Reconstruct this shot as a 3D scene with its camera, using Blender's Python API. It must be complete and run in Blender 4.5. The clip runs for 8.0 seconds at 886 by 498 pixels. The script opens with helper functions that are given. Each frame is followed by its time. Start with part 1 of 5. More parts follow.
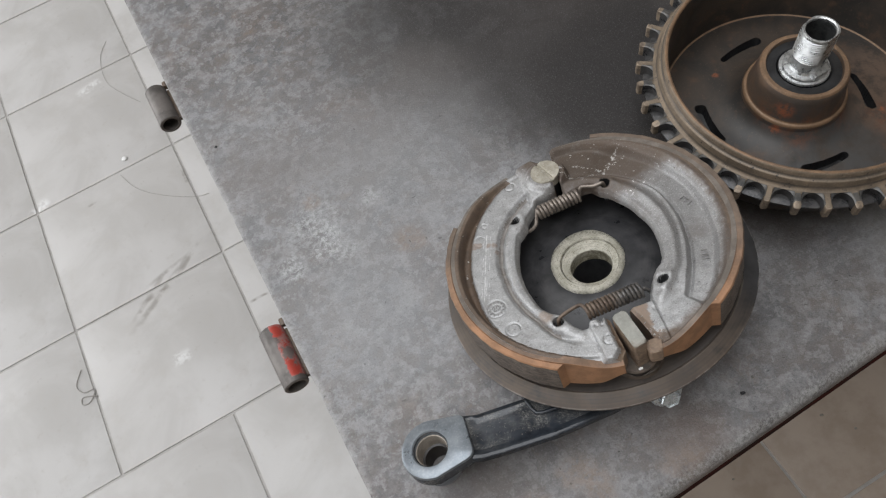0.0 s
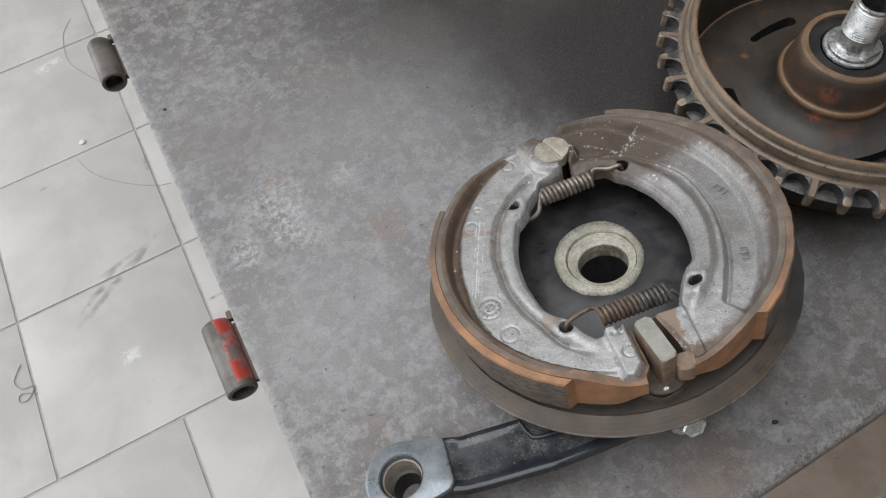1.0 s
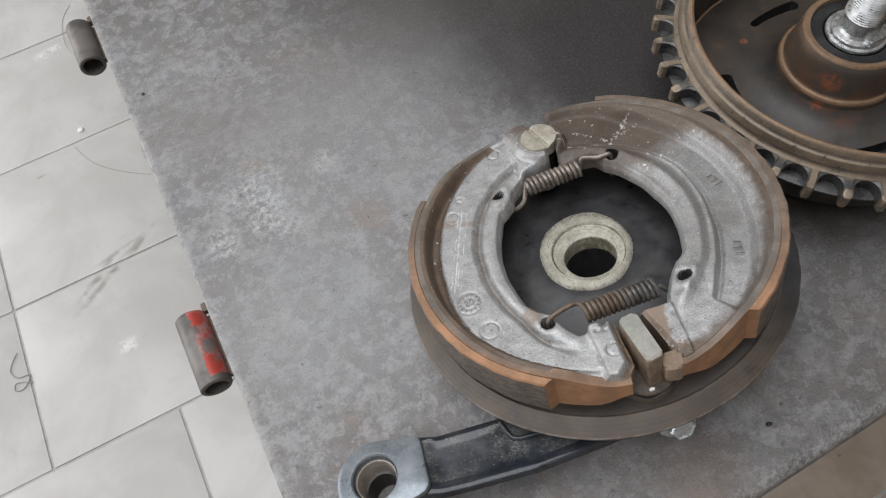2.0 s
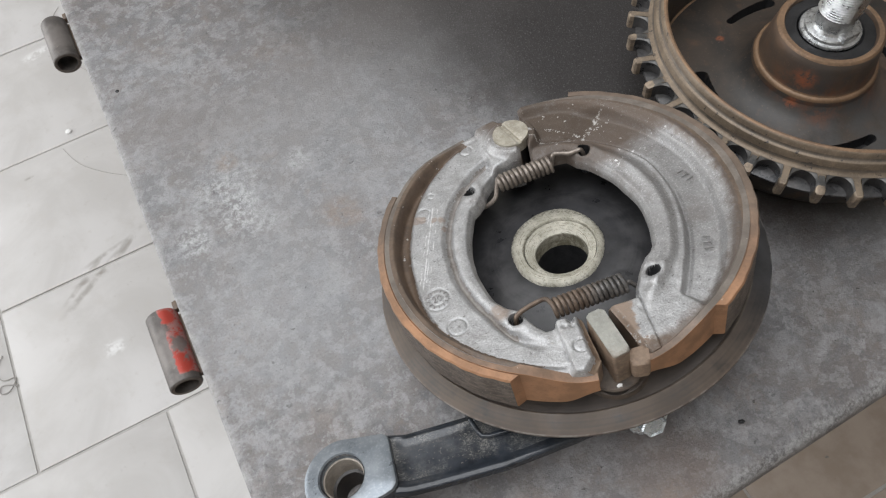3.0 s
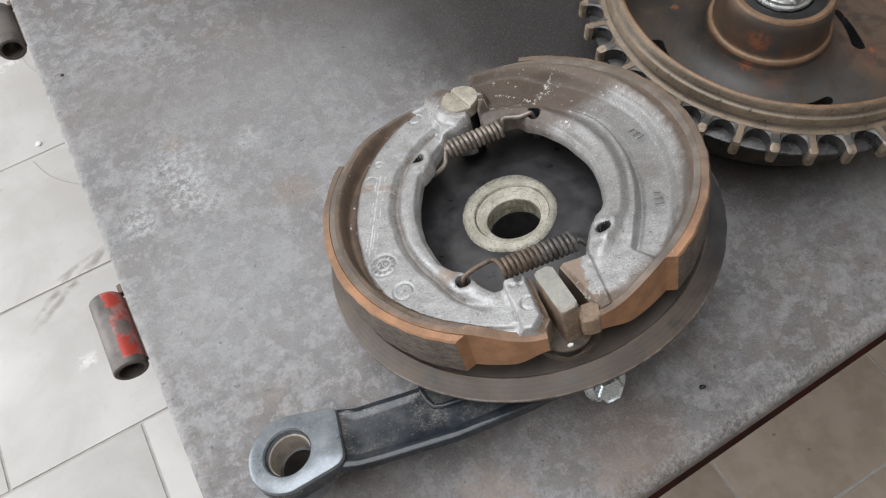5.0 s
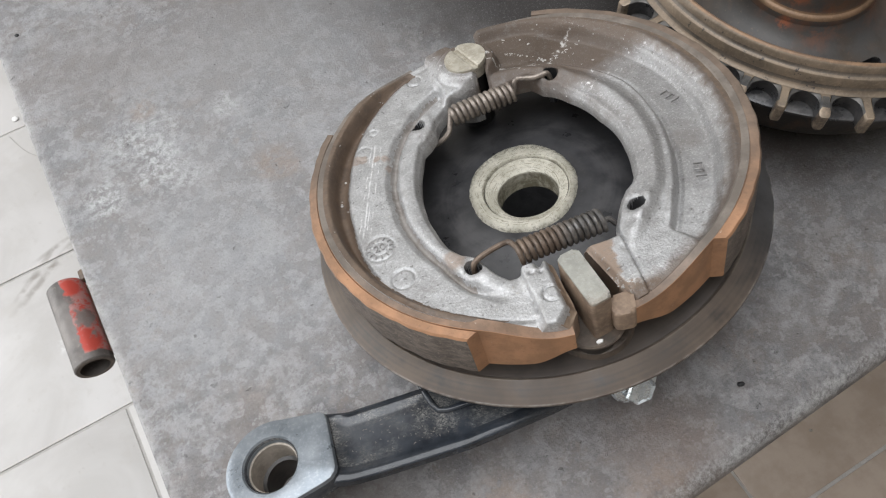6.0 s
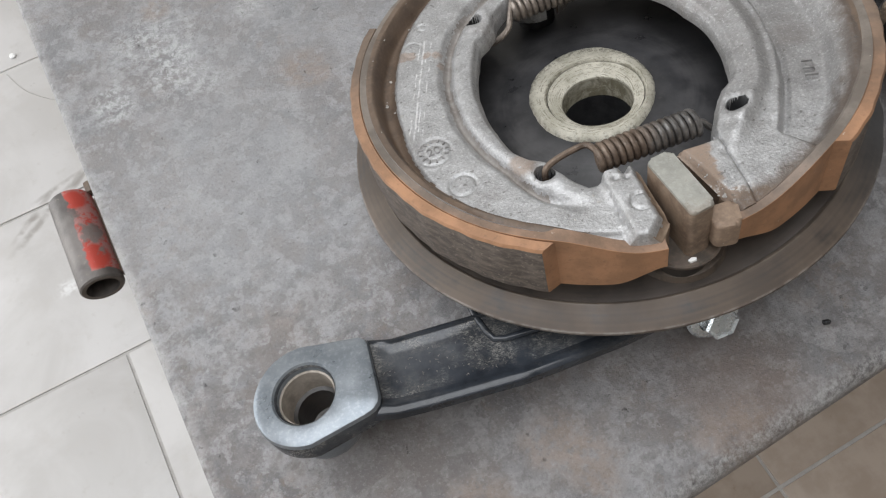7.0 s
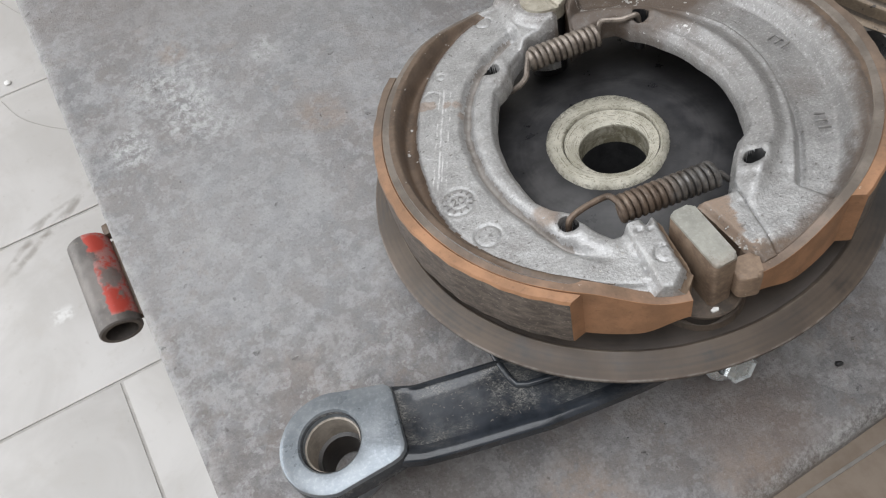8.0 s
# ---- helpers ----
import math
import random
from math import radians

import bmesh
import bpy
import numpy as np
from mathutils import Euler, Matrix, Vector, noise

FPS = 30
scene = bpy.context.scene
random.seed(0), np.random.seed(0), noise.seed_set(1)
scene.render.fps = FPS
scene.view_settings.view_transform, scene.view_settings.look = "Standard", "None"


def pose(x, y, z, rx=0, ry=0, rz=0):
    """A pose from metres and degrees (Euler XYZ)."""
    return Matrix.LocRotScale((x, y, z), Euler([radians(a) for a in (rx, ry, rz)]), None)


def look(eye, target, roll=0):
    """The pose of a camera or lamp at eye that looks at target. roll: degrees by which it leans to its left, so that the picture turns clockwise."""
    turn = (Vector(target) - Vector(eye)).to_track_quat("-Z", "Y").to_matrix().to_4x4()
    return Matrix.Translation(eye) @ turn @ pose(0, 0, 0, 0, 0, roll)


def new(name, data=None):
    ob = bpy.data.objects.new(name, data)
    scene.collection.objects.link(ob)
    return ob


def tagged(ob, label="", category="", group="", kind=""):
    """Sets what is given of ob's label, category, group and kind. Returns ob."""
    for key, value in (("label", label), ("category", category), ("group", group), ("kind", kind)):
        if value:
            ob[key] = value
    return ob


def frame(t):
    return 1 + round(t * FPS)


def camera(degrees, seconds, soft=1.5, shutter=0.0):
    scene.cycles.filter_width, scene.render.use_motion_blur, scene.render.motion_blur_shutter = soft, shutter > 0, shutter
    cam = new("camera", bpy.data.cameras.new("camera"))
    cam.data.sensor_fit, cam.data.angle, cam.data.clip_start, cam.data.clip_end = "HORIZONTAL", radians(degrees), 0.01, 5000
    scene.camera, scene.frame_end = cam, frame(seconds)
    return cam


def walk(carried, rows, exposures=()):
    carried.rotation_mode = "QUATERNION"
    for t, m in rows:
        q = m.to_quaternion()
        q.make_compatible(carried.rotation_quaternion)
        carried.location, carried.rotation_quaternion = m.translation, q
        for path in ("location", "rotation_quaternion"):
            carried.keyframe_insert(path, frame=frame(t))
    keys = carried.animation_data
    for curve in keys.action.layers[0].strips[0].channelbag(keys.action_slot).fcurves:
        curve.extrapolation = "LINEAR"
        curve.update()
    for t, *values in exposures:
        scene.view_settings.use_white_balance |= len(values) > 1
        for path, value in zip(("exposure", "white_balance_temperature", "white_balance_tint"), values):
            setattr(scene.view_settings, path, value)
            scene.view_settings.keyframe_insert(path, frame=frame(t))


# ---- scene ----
from mathutils.bvhtree import BVHTree

cam = camera(62.5, 8.0, soft=1.2)
# seconds, eye, target, roll
PATH = [
    (0, (-0.05173, -0.16049, 0.37106), (-0.09643, 0.31234, -0.50896), -15.95),
    (0.5, (-0.06390, -0.15797, 0.31783), (-0.07098, 0.33220, -0.55377), -7.54),
    (1, (-0.06200, -0.13923, 0.31205), (-0.06364, 0.34045, -0.56539), -8.66),
    (1.5, (-0.05405, -0.13651, 0.30713), (-0.07177, 0.34770, -0.56764), -10.58),
    (1.7, (-0.05311, -0.13399, 0.30344), (-0.06349, 0.33570, -0.57933), -9.49),
    (2.8, (-0.04496, -0.13516, 0.29575), (-0.05487, 0.33784, -0.58526), -8.91),
    (3, (-0.04264, -0.13648, 0.29517), (-0.04544, 0.33716, -0.58554), -8.37),
    (3.5, (-0.03770, -0.14663, 0.30085), (-0.03032, 0.34269, -0.57123), -7.33),
    (4, (-0.03310, -0.16269, 0.30962), (-0.02166, 0.34132, -0.55399), -7.28),
    (4.5, (-0.03417, -0.15844, 0.28753), (-0.01803, 0.33193, -0.58384), -7.34),
    (4.7, (-0.03128, -0.15471, 0.28389), (-0.01552, 0.33444, -0.58816), -7.59),
    (5.8, (-0.03358, -0.13566, 0.25317), (-0.00259, 0.32994, -0.63128), -6.55),
    (6, (-0.03520, -0.13093, 0.24806), (-0.00778, 0.32715, -0.64043), -6.68),
    (6.5, (-0.03863, -0.12004, 0.23235), (-0.00790, 0.32421, -0.66303), -6.05),
    (7, (-0.05343, -0.12892, 0.21715), (-0.03190, 0.28269, -0.69395), -5.52),
    (7.5, (-0.05702, -0.11933, 0.22747), (-0.03095, 0.31686, -0.67201), -5.71),
    (8, (-0.06164, -0.12254, 0.22373), (-0.02193, 0.31289, -0.67562), -3.72),
]
STOPS = [(0.0, -0.46), (0.5, -0.39), (1.0, -0.39), (1.5, -0.38), (3.0, -0.22), (4.0, -0.12), (4.5, -0.12), (6.0, -0.03), (6.5, -0.02), (7.0, -0.16), (8.0, -0.16)]
walk(cam, [(t, look(eye, target, roll)) for t, eye, target, roll in PATH], STOPS)

MM = 0.001
FLOOR_Z = -0.793
SKEW = 20.95            # the bench and the tiles stand turned by this angle
CORNER = (-0.1010, -0.1586)   # front left corner of the bench top

# ---------------------------------------------------------------- light
world = bpy.data.worlds.new("daylight")
scene.world = world
world.use_nodes = True
wn = world.node_tree.nodes
sky = wn.new("ShaderNodeTexSky")
sky.sky_type = "NISHITA"
sky.sun_disc = False
sky.sun_elevation = radians(50)
sky.sun_rotation = radians(200)
world.node_tree.links.new(sky.outputs[0], wn["Background"].inputs[0])
wn["Background"].inputs[1].default_value = 0.1


def opening_light(name, place, target, wide, high, watts, colour):
    lamp = bpy.data.lights.new(name, "AREA")
    lamp.shape, lamp.size, lamp.size_y, lamp.energy, lamp.color = "RECTANGLE", wide, high, watts, colour
    ob = new(name, lamp)
    ob.matrix_world = look(place, target)
    return ob


# daylight through the wide doorway and through the roof light
opening_light("doorway_daylight", (-2.95, 0.5, 0.5), (0.0, 0.5, 0.2), 3.2, 2.4, 80, (1.0, 0.995, 0.99))
opening_light("rooflight_daylight", (-0.85, 0.1, 2.40), (-0.85, 0.1, 0.0), 2.6, 2.4, 83, (0.985, 0.995, 1.0))


# ---------------------------------------------------------------- materials
class Nodes:
    """A short way to lay out a procedural material."""

    def __init__(self, name):
        self.mat = bpy.data.materials.new(name)
        self.mat.use_nodes = True
        self.tree = self.mat.node_tree
        self.bsdf = self.tree.nodes["Principled BSDF"]
        self.coord = self.tree.nodes.new("ShaderNodeTexCoord")

    def link(self, a, b):
        self.tree.links.new(a, b)

    def put(self, socket, value):
        if isinstance(value, bpy.types.NodeSocket):
            self.link(value, socket)
        elif isinstance(value, tuple) and len(value) == 3 and socket.type == "RGBA":
            socket.default_value = (*value, 1.0)
        else:
            socket.default_value = value

    def noise(self, scale, detail=4.0, rough=0.55, stretch=(1, 1, 1), shift=(0, 0, 0), distort=0.0):
        m = self.tree.nodes.new("ShaderNodeMapping")
        m.inputs["Scale"].default_value = stretch
        m.inputs["Location"].default_value = shift
        self.link(self.coord.outputs["Object"], m.inputs[0])
        n = self.tree.nodes.new("ShaderNodeTexNoise")
        n.inputs["Scale"].default_value, n.inputs["Detail"].default_value = scale, detail
        n.inputs["Roughness"].default_value, n.inputs["Distortion"].default_value = rough, distort
        self.link(m.outputs[0], n.inputs["Vector"])
        return n.outputs[0]

    def ramp(self, value, low, high, flip=False):
        n = self.tree.nodes.new("ShaderNodeMapRange")
        n.interpolation_type = "SMOOTHSTEP"
        n.inputs[1].default_value, n.inputs[2].default_value = low, high
        n.inputs[3].default_value, n.inputs[4].default_value = (1, 0) if flip else (0, 1)
        self.link(value, n.inputs[0])
        return n.outputs[0]

    def math(self, op, a, b=0.0):
        n = self.tree.nodes.new("ShaderNodeMath")
        n.operation = op
        self.put(n.inputs[0], a)
        self.put(n.inputs[1], b)
        return n.outputs[0]

    def mix(self, fac, a, b):
        n = self.tree.nodes.new("ShaderNodeMix")
        n.data_type = "RGBA"
        self.put(n.inputs[0], fac)
        self.put(n.inputs[6], a)
        self.put(n.inputs[7], b)
        return n.outputs[2]

    def axis(self, which):
        n = self.tree.nodes.new("ShaderNodeSeparateXYZ")
        self.link(self.coord.outputs["Object"], n.inputs[0])
        return n.outputs[which]

    def near(self, place, reach, soft, wobble=0.0, scale=60.0):
        """1 round a place, falling to 0 at reach."""
        n = self.tree.nodes.new("ShaderNodeVectorMath")
        n.operation = "DISTANCE"
        self.link(self.coord.outputs["Object"], n.inputs[0])
        n.inputs[1].default_value = place
        d = n.outputs["Value"]
        if wobble:
            d = self.math("ADD", d, self.math("MULTIPLY", self.math("SUBTRACT", self.noise(scale), 0.5), wobble))
        return self.ramp(d, reach - soft, reach, flip=True)

    def stroke(self, a, b, width, ragged=40.0):
        """1 along a line on the ground between two places, ragged and patchy."""
        pos = self.tree.nodes.new("ShaderNodeNewGeometry").outputs["Position"]
        u = (Vector((*b, 0)) - Vector((*a, 0)))
        length = u.length
        u.normalize()

        def along(way):
            sub = self.tree.nodes.new("ShaderNodeVectorMath")
            sub.operation = "SUBTRACT"
            self.link(pos, sub.inputs[0])
            sub.inputs[1].default_value = (*a, 0)
            dot = self.tree.nodes.new("ShaderNodeVectorMath")
            dot.operation = "DOT_PRODUCT"
            self.link(sub.outputs[0], dot.inputs[0])
            dot.inputs[1].default_value = way
            return dot.outputs["Value"]

        n = self.tree.nodes.new("ShaderNodeTexNoise")
        n.inputs["Scale"].default_value, n.inputs["Detail"].default_value = ragged, 5
        self.link(pos, n.inputs["Vector"])
        side = self.math("ADD", along((-u.y, u.x, 0)), self.math("MULTIPLY", self.math("SUBTRACT", n.outputs[0], 0.5), width * 1.6))
        s = along(tuple(u))
        ends = self.math("MULTIPLY", self.ramp(s, 0.0, length * 0.3), self.ramp(s, length * 0.75, length, flip=True))
        across = self.ramp(self.math("ABSOLUTE", side), width * 0.15, width, flip=True)
        return self.math("MULTIPLY", self.math("MULTIPLY", ends, across), self.ramp(n.outputs[0], 0.35, 0.6))

    def chance(self):
        return self.tree.nodes.new("ShaderNodeObjectInfo").outputs["Random"]

    def bump(self, height, strength, distance):
        n = self.tree.nodes.new("ShaderNodeBump")
        n.inputs["Strength"].default_value, n.inputs["Distance"].default_value = strength, distance
        self.link(height, n.inputs["Height"])
        self.link(n.outputs[0], self.bsdf.inputs["Normal"])

    def finish(self, colour, rough=0.5, metal=0.0, spec=0.5):
        self.put(self.bsdf.inputs["Base Color"], colour)
        self.put(self.bsdf.inputs["Roughness"], rough)
        self.put(self.bsdf.inputs["Metallic"], metal)
        self.bsdf.inputs["Specular IOR Level"].default_value = spec
        return self.mat


def plain(name, a, b, scale=120.0, rough=0.5, metal=0.0, grain=900.0, relief=0.0002, spec=0.5, fleck=None):
    """Two tones at one scale, a finer grain and its relief; fleck: colour, amount of small chips."""
    n = Nodes(name)
    coarse, fine = n.noise(scale, 5, 0.6), n.noise(grain, 3, 0.6)
    col = n.mix(n.ramp(coarse, 0.35, 0.66), a, b)
    col = n.mix(n.math("MULTIPLY", n.ramp(fine, 0.45, 0.75), 0.35), col, tuple(min(1, v * 1.5) for v in b))
    if fleck:
        col = n.mix(n.ramp(n.noise(scale * 2.7, 6, 0.7, shift=(3, 1, 2)), fleck[1], fleck[1] + 0.05), col, fleck[0])
    r = n.math("ADD", n.math("MULTIPLY", n.math("SUBTRACT", coarse, 0.5), 0.35), rough)
    n.bump(n.math("ADD", n.math("MULTIPLY", coarse, 0.6), n.math("MULTIPLY", fine, 0.5)), 0.6, relief)
    return n.finish(col, r, metal, spec)


def bench_steel():
    n = Nodes("bench_steel")
    big, mid, fine = n.noise(9, 5, 0.6, shift=(2.3, 1.1, 0)), n.noise(48, 6, 0.62, distort=0.4), n.noise(330, 8, 0.85)
    col = n.mix(n.ramp(big, 0.40, 0.60), (0.108, 0.106, 0.110), (0.208, 0.205, 0.210))
    col = n.mix(n.math("MULTIPLY", n.ramp(mid, 0.42, 0.68), 0.75), col, (0.285, 0.285, 0.29))
    rust = n.math("MULTIPLY", n.ramp(n.noise(16, 5, 0.6, shift=(7, 4, 0)), 0.50, 0.66), n.ramp(n.noise(70, 4, 0.6), 0.35, 0.65))
    col = n.mix(n.math("MULTIPLY", rust, 0.6), col, (0.19, 0.145, 0.115))
    col = n.mix(n.math("MULTIPLY", n.ramp(n.noise(95, 5, 0.7, shift=(1, 9, 0)), 0.56, 0.68), 0.55), col, (0.075, 0.073, 0.074))
    small = n.noise(120, 8, 0.8, shift=(6, 3, 0), distort=0.5)
    col = n.mix(n.math("MULTIPLY", n.ramp(small, 0.50, 0.66), 0.42), col, (0.345, 0.345, 0.345))
    col = n.mix(n.math("MULTIPLY", n.ramp(small, 0.36, 0.48, flip=True), 0.42), col, (0.10, 0.098, 0.10))
    col = n.mix(n.math("MULTIPLY", n.ramp(fine, 0.53, 0.63), 0.36), col, (0.40, 0.40, 0.402))
    col = n.mix(n.math("MULTIPLY", n.ramp(n.noise(520, 4, 0.7, shift=(8, 1, 0)), 0.54, 0.70), 0.5), col, (0.07, 0.066, 0.064))
    tan = n.math("MULTIPLY", n.ramp(n.noise(33, 6, 0.7, shift=(12, 3, 0), distort=0.6), 0.52, 0.66), n.ramp(n.noise(190, 5, 0.7, shift=(2, 13, 0)), 0.42, 0.62))
    col = n.mix(n.math("MULTIPLY", tan, 0.5), col, (0.215, 0.155, 0.115))
    # overlapping stains with crisp rims
    for scale, at, tone in ((22, (31, 7, 0), (0.150, 0.130, 0.122)), (27, (3, 41, 0), (0.118, 0.114, 0.116)), (38, (21, 3, 0), (0.145, 0.121, 0.108)), (64, (5, 17, 0), (0.155, 0.138, 0.130)), (88, (14, 6, 0), (0.150, 0.126, 0.112)), (52, (9, 31, 0), (0.31, 0.305, 0.305)), (125, (2, 22, 0), (0.115, 0.106, 0.104)), (150, (9, 4, 0), (0.33, 0.33, 0.33))):
        stain = n.math("MULTIPLY", n.ramp(n.noise(scale, 3, 0.5, shift=at), 0.535, 0.56), n.ramp(n.noise(scale * 3.1, 6, 0.75, shift=at), 0.38, 0.58))
        col = n.mix(n.math("MULTIPLY", stain, 0.48), col, tone)
    # scale worn through to pale metal, in two splashes
    for place, reach in (((0.041, 0.234, 0), 0.021), ((0.046, 0.212, 0), 0.024), ((0.018, 0.212, 0), 0.014), ((0.079, 0.231, 0), 0.010)):
        splash = n.math("MULTIPLY", n.near(place, reach, reach * 0.9, reach * 1.1, 60), n.ramp(n.noise(300, 7, 0.8, distort=0.3), 0.44, 0.60))
        col = n.mix(n.math("MULTIPLY", splash, 0.78), col, (0.50, 0.505, 0.50))
    shade_breaks = n.ramp(n.noise(42, 6, 0.72, shift=(17, 5, 0), distort=0.5), 0.42, 0.52)
    # shade behind the brake and by the hub put into the colour; brown stains
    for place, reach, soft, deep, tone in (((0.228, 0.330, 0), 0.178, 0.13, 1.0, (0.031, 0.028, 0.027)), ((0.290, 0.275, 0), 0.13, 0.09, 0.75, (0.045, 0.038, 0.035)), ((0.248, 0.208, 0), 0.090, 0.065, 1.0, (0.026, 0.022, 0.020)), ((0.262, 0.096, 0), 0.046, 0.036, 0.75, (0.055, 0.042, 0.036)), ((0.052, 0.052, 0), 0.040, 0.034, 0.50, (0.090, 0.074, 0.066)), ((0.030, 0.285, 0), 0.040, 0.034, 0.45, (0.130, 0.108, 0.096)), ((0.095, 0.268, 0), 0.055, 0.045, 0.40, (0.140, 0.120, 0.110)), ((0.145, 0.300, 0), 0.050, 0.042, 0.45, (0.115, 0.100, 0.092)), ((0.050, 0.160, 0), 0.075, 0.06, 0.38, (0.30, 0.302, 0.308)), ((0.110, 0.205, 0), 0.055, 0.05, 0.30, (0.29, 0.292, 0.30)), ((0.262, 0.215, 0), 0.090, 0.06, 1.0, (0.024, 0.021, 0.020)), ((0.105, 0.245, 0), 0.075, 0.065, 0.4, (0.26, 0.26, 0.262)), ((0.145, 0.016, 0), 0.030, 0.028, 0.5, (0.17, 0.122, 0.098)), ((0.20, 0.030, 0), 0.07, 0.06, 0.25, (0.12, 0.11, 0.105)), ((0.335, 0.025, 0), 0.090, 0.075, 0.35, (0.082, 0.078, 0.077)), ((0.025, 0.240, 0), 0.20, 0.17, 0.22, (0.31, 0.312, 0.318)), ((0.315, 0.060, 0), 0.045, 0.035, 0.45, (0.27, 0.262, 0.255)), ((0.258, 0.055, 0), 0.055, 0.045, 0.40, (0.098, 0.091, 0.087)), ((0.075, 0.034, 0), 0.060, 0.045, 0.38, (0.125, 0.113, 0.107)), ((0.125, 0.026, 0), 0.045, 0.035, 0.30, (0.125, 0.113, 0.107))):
        # the paler tones put extra brightness into the steel's colour
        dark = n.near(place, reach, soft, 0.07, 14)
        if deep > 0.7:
            dark = n.math("MULTIPLY", dark, n.math("ADD", 0.90, n.math("MULTIPLY", shade_breaks, 0.10)))
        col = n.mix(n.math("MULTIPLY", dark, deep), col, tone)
    for place, reach in (((0.093, 0.031, 0), 0.012), ((0.099, 0.019, 0), 0.012), ((0.066, 0.024, 0), 0.014), ((0.140, 0.007, 0), 0.016), ((0.047, 0.247, 0), 0.008), ((0.085, 0.190, 0), 0.012)):
        tan = n.math("MULTIPLY", n.near(place, reach, reach * 0.6, reach * 0.8, 90), n.ramp(n.noise(240, 5, 0.7, shift=(4, 18, 0)), 0.34, 0.56))
        col = n.mix(n.math("MULTIPLY", tan, 0.5), col, (0.225, 0.172, 0.136))
    # worn paler along front bend and side edge; the bend's highlight is painted in
    front = n.math("SUBTRACT", n.axis(1), n.math("MULTIPLY", n.axis(0), 0.028))
    bend = n.math("MULTIPLY", n.math("MULTIPLY", n.ramp(front, -0.0056, -0.0030), n.ramp(front, -0.0018, 0.0036, flip=True)), n.ramp(n.noise(520, 7, 0.8, stretch=(1, 0.7, 1)), 0.36, 0.66))
    col = n.mix(n.math("MULTIPLY", bend, 0.75), col, (0.52, 0.515, 0.51))
    side = n.math("MULTIPLY", n.ramp(n.axis(0), 0.0005, 0.0045, flip=True), n.ramp(n.noise(160, 5, 0.7), 0.34, 0.62))
    col = n.mix(n.math("MULTIPLY", side, 0.55), col, (0.45, 0.44, 0.43))
    grit = n.noise(1000, 3, 0.7, shift=(3, 2, 0))
    col = n.mix(n.math("MULTIPLY", n.ramp(grit, 0.55, 0.67), 0.15), col, (0.42, 0.42, 0.425))
    col = n.mix(n.math("MULTIPLY", n.ramp(grit, 0.32, 0.44, flip=True), 0.35), col, (0.075, 0.072, 0.072))
    pits = n.ramp(n.noise(230, 4, 0.6, shift=(5, 5, 0)), 0.67, 0.72)
    col = n.mix(n.math("MULTIPLY", pits, 0.3), col, (0.070, 0.065, 0.062))
    n.bump(n.math("SUBTRACT", n.math("ADD", n.math("MULTIPLY", mid, 0.7), n.math("MULTIPLY", n.math("ADD", fine, grit), 0.4)), n.math("MULTIPLY", pits, 0.6)), 0.8, 0.0007)
    return n.finish(col, n.math("ADD", n.math("MULTIPLY", mid, 0.3), 0.36), 0.25)


def tile_glaze():
    n = Nodes("tile_glaze")
    cloud, vein, dirt = n.noise(6, 5, 0.6, distort=0.6), n.noise(14, 6, 0.65, shift=(3, 8, 1)), n.noise(38, 5, 0.65)
    col = n.mix(n.ramp(cloud, 0.35, 0.65), (0.505, 0.492, 0.475), (0.60, 0.588, 0.575))
    col = n.mix(n.math("MULTIPLY", n.ramp(vein, 0.52, 0.66), 0.5), col, (0.50, 0.48, 0.455))
    col = n.mix(n.math("MULTIPLY", n.ramp(dirt, 0.58, 0.75), 0.35), col, (0.40, 0.37, 0.335))
    col = n.mix(n.math("MULTIPLY", n.chance(), 0.18), col, (0.53, 0.505, 0.48))
    for a, b, w, k in (((-0.705, 0.405), (-0.570, 0.585), 0.009, 0.6), ((-0.700, 0.430), (-0.630, 0.545), 0.007, 0.5), ((-0.690, 0.470), (-0.590, 0.520), 0.006, 0.5), ((-0.675, 0.505), (-0.585, 0.565), 0.006, 0.5), ((-0.640, 0.470), (-0.560, 0.600), 0.006, 0.45),
                       ((-0.805, 0.716), (-0.783, 0.727), 0.004, 0.7), ((-0.607, 0.765), (-0.594, 0.722), 0.006, 0.8), ((-0.475, 0.434), (-0.436, 0.448), 0.004, 0.8)):
        col = n.mix(n.math("MULTIPLY", n.stroke(a, b, w), k), col, (0.24, 0.215, 0.19))
    # tiles before the bench: their shade and warm tint put into the colour
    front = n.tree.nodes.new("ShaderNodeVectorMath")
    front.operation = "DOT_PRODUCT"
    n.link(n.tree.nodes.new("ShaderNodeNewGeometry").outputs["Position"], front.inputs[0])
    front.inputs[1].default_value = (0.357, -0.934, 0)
    grime_shade = n.ramp(n.math("ADD", front.outputs["Value"], n.math("MULTIPLY", n.math("SUBTRACT", cloud, 0.5), 0.15)), -0.12, 0.09)
    front_tone = n.mix(n.ramp(vein, 0.40, 0.62), (0.36, 0.29, 0.232), (0.29, 0.225, 0.172))
    col = n.mix(n.math("MULTIPLY", grime_shade, 0.9), col, front_tone)
    for a, b in (((-0.62, 0.35), (-0.58, 0.362)), ((-0.93, 0.72), (-0.89, 0.76)), ((-0.86, 1.02), (-0.80, 1.06))):
        col = n.mix(n.math("MULTIPLY", n.stroke(a, b, 0.016, 90.0), 0.8), col, (0.80, 0.80, 0.79))
    n.bump(cloud, 0.2, 0.0006)
    return n.finish(col, n.math("ADD", n.math("MULTIPLY", dirt, 0.35), 0.16))


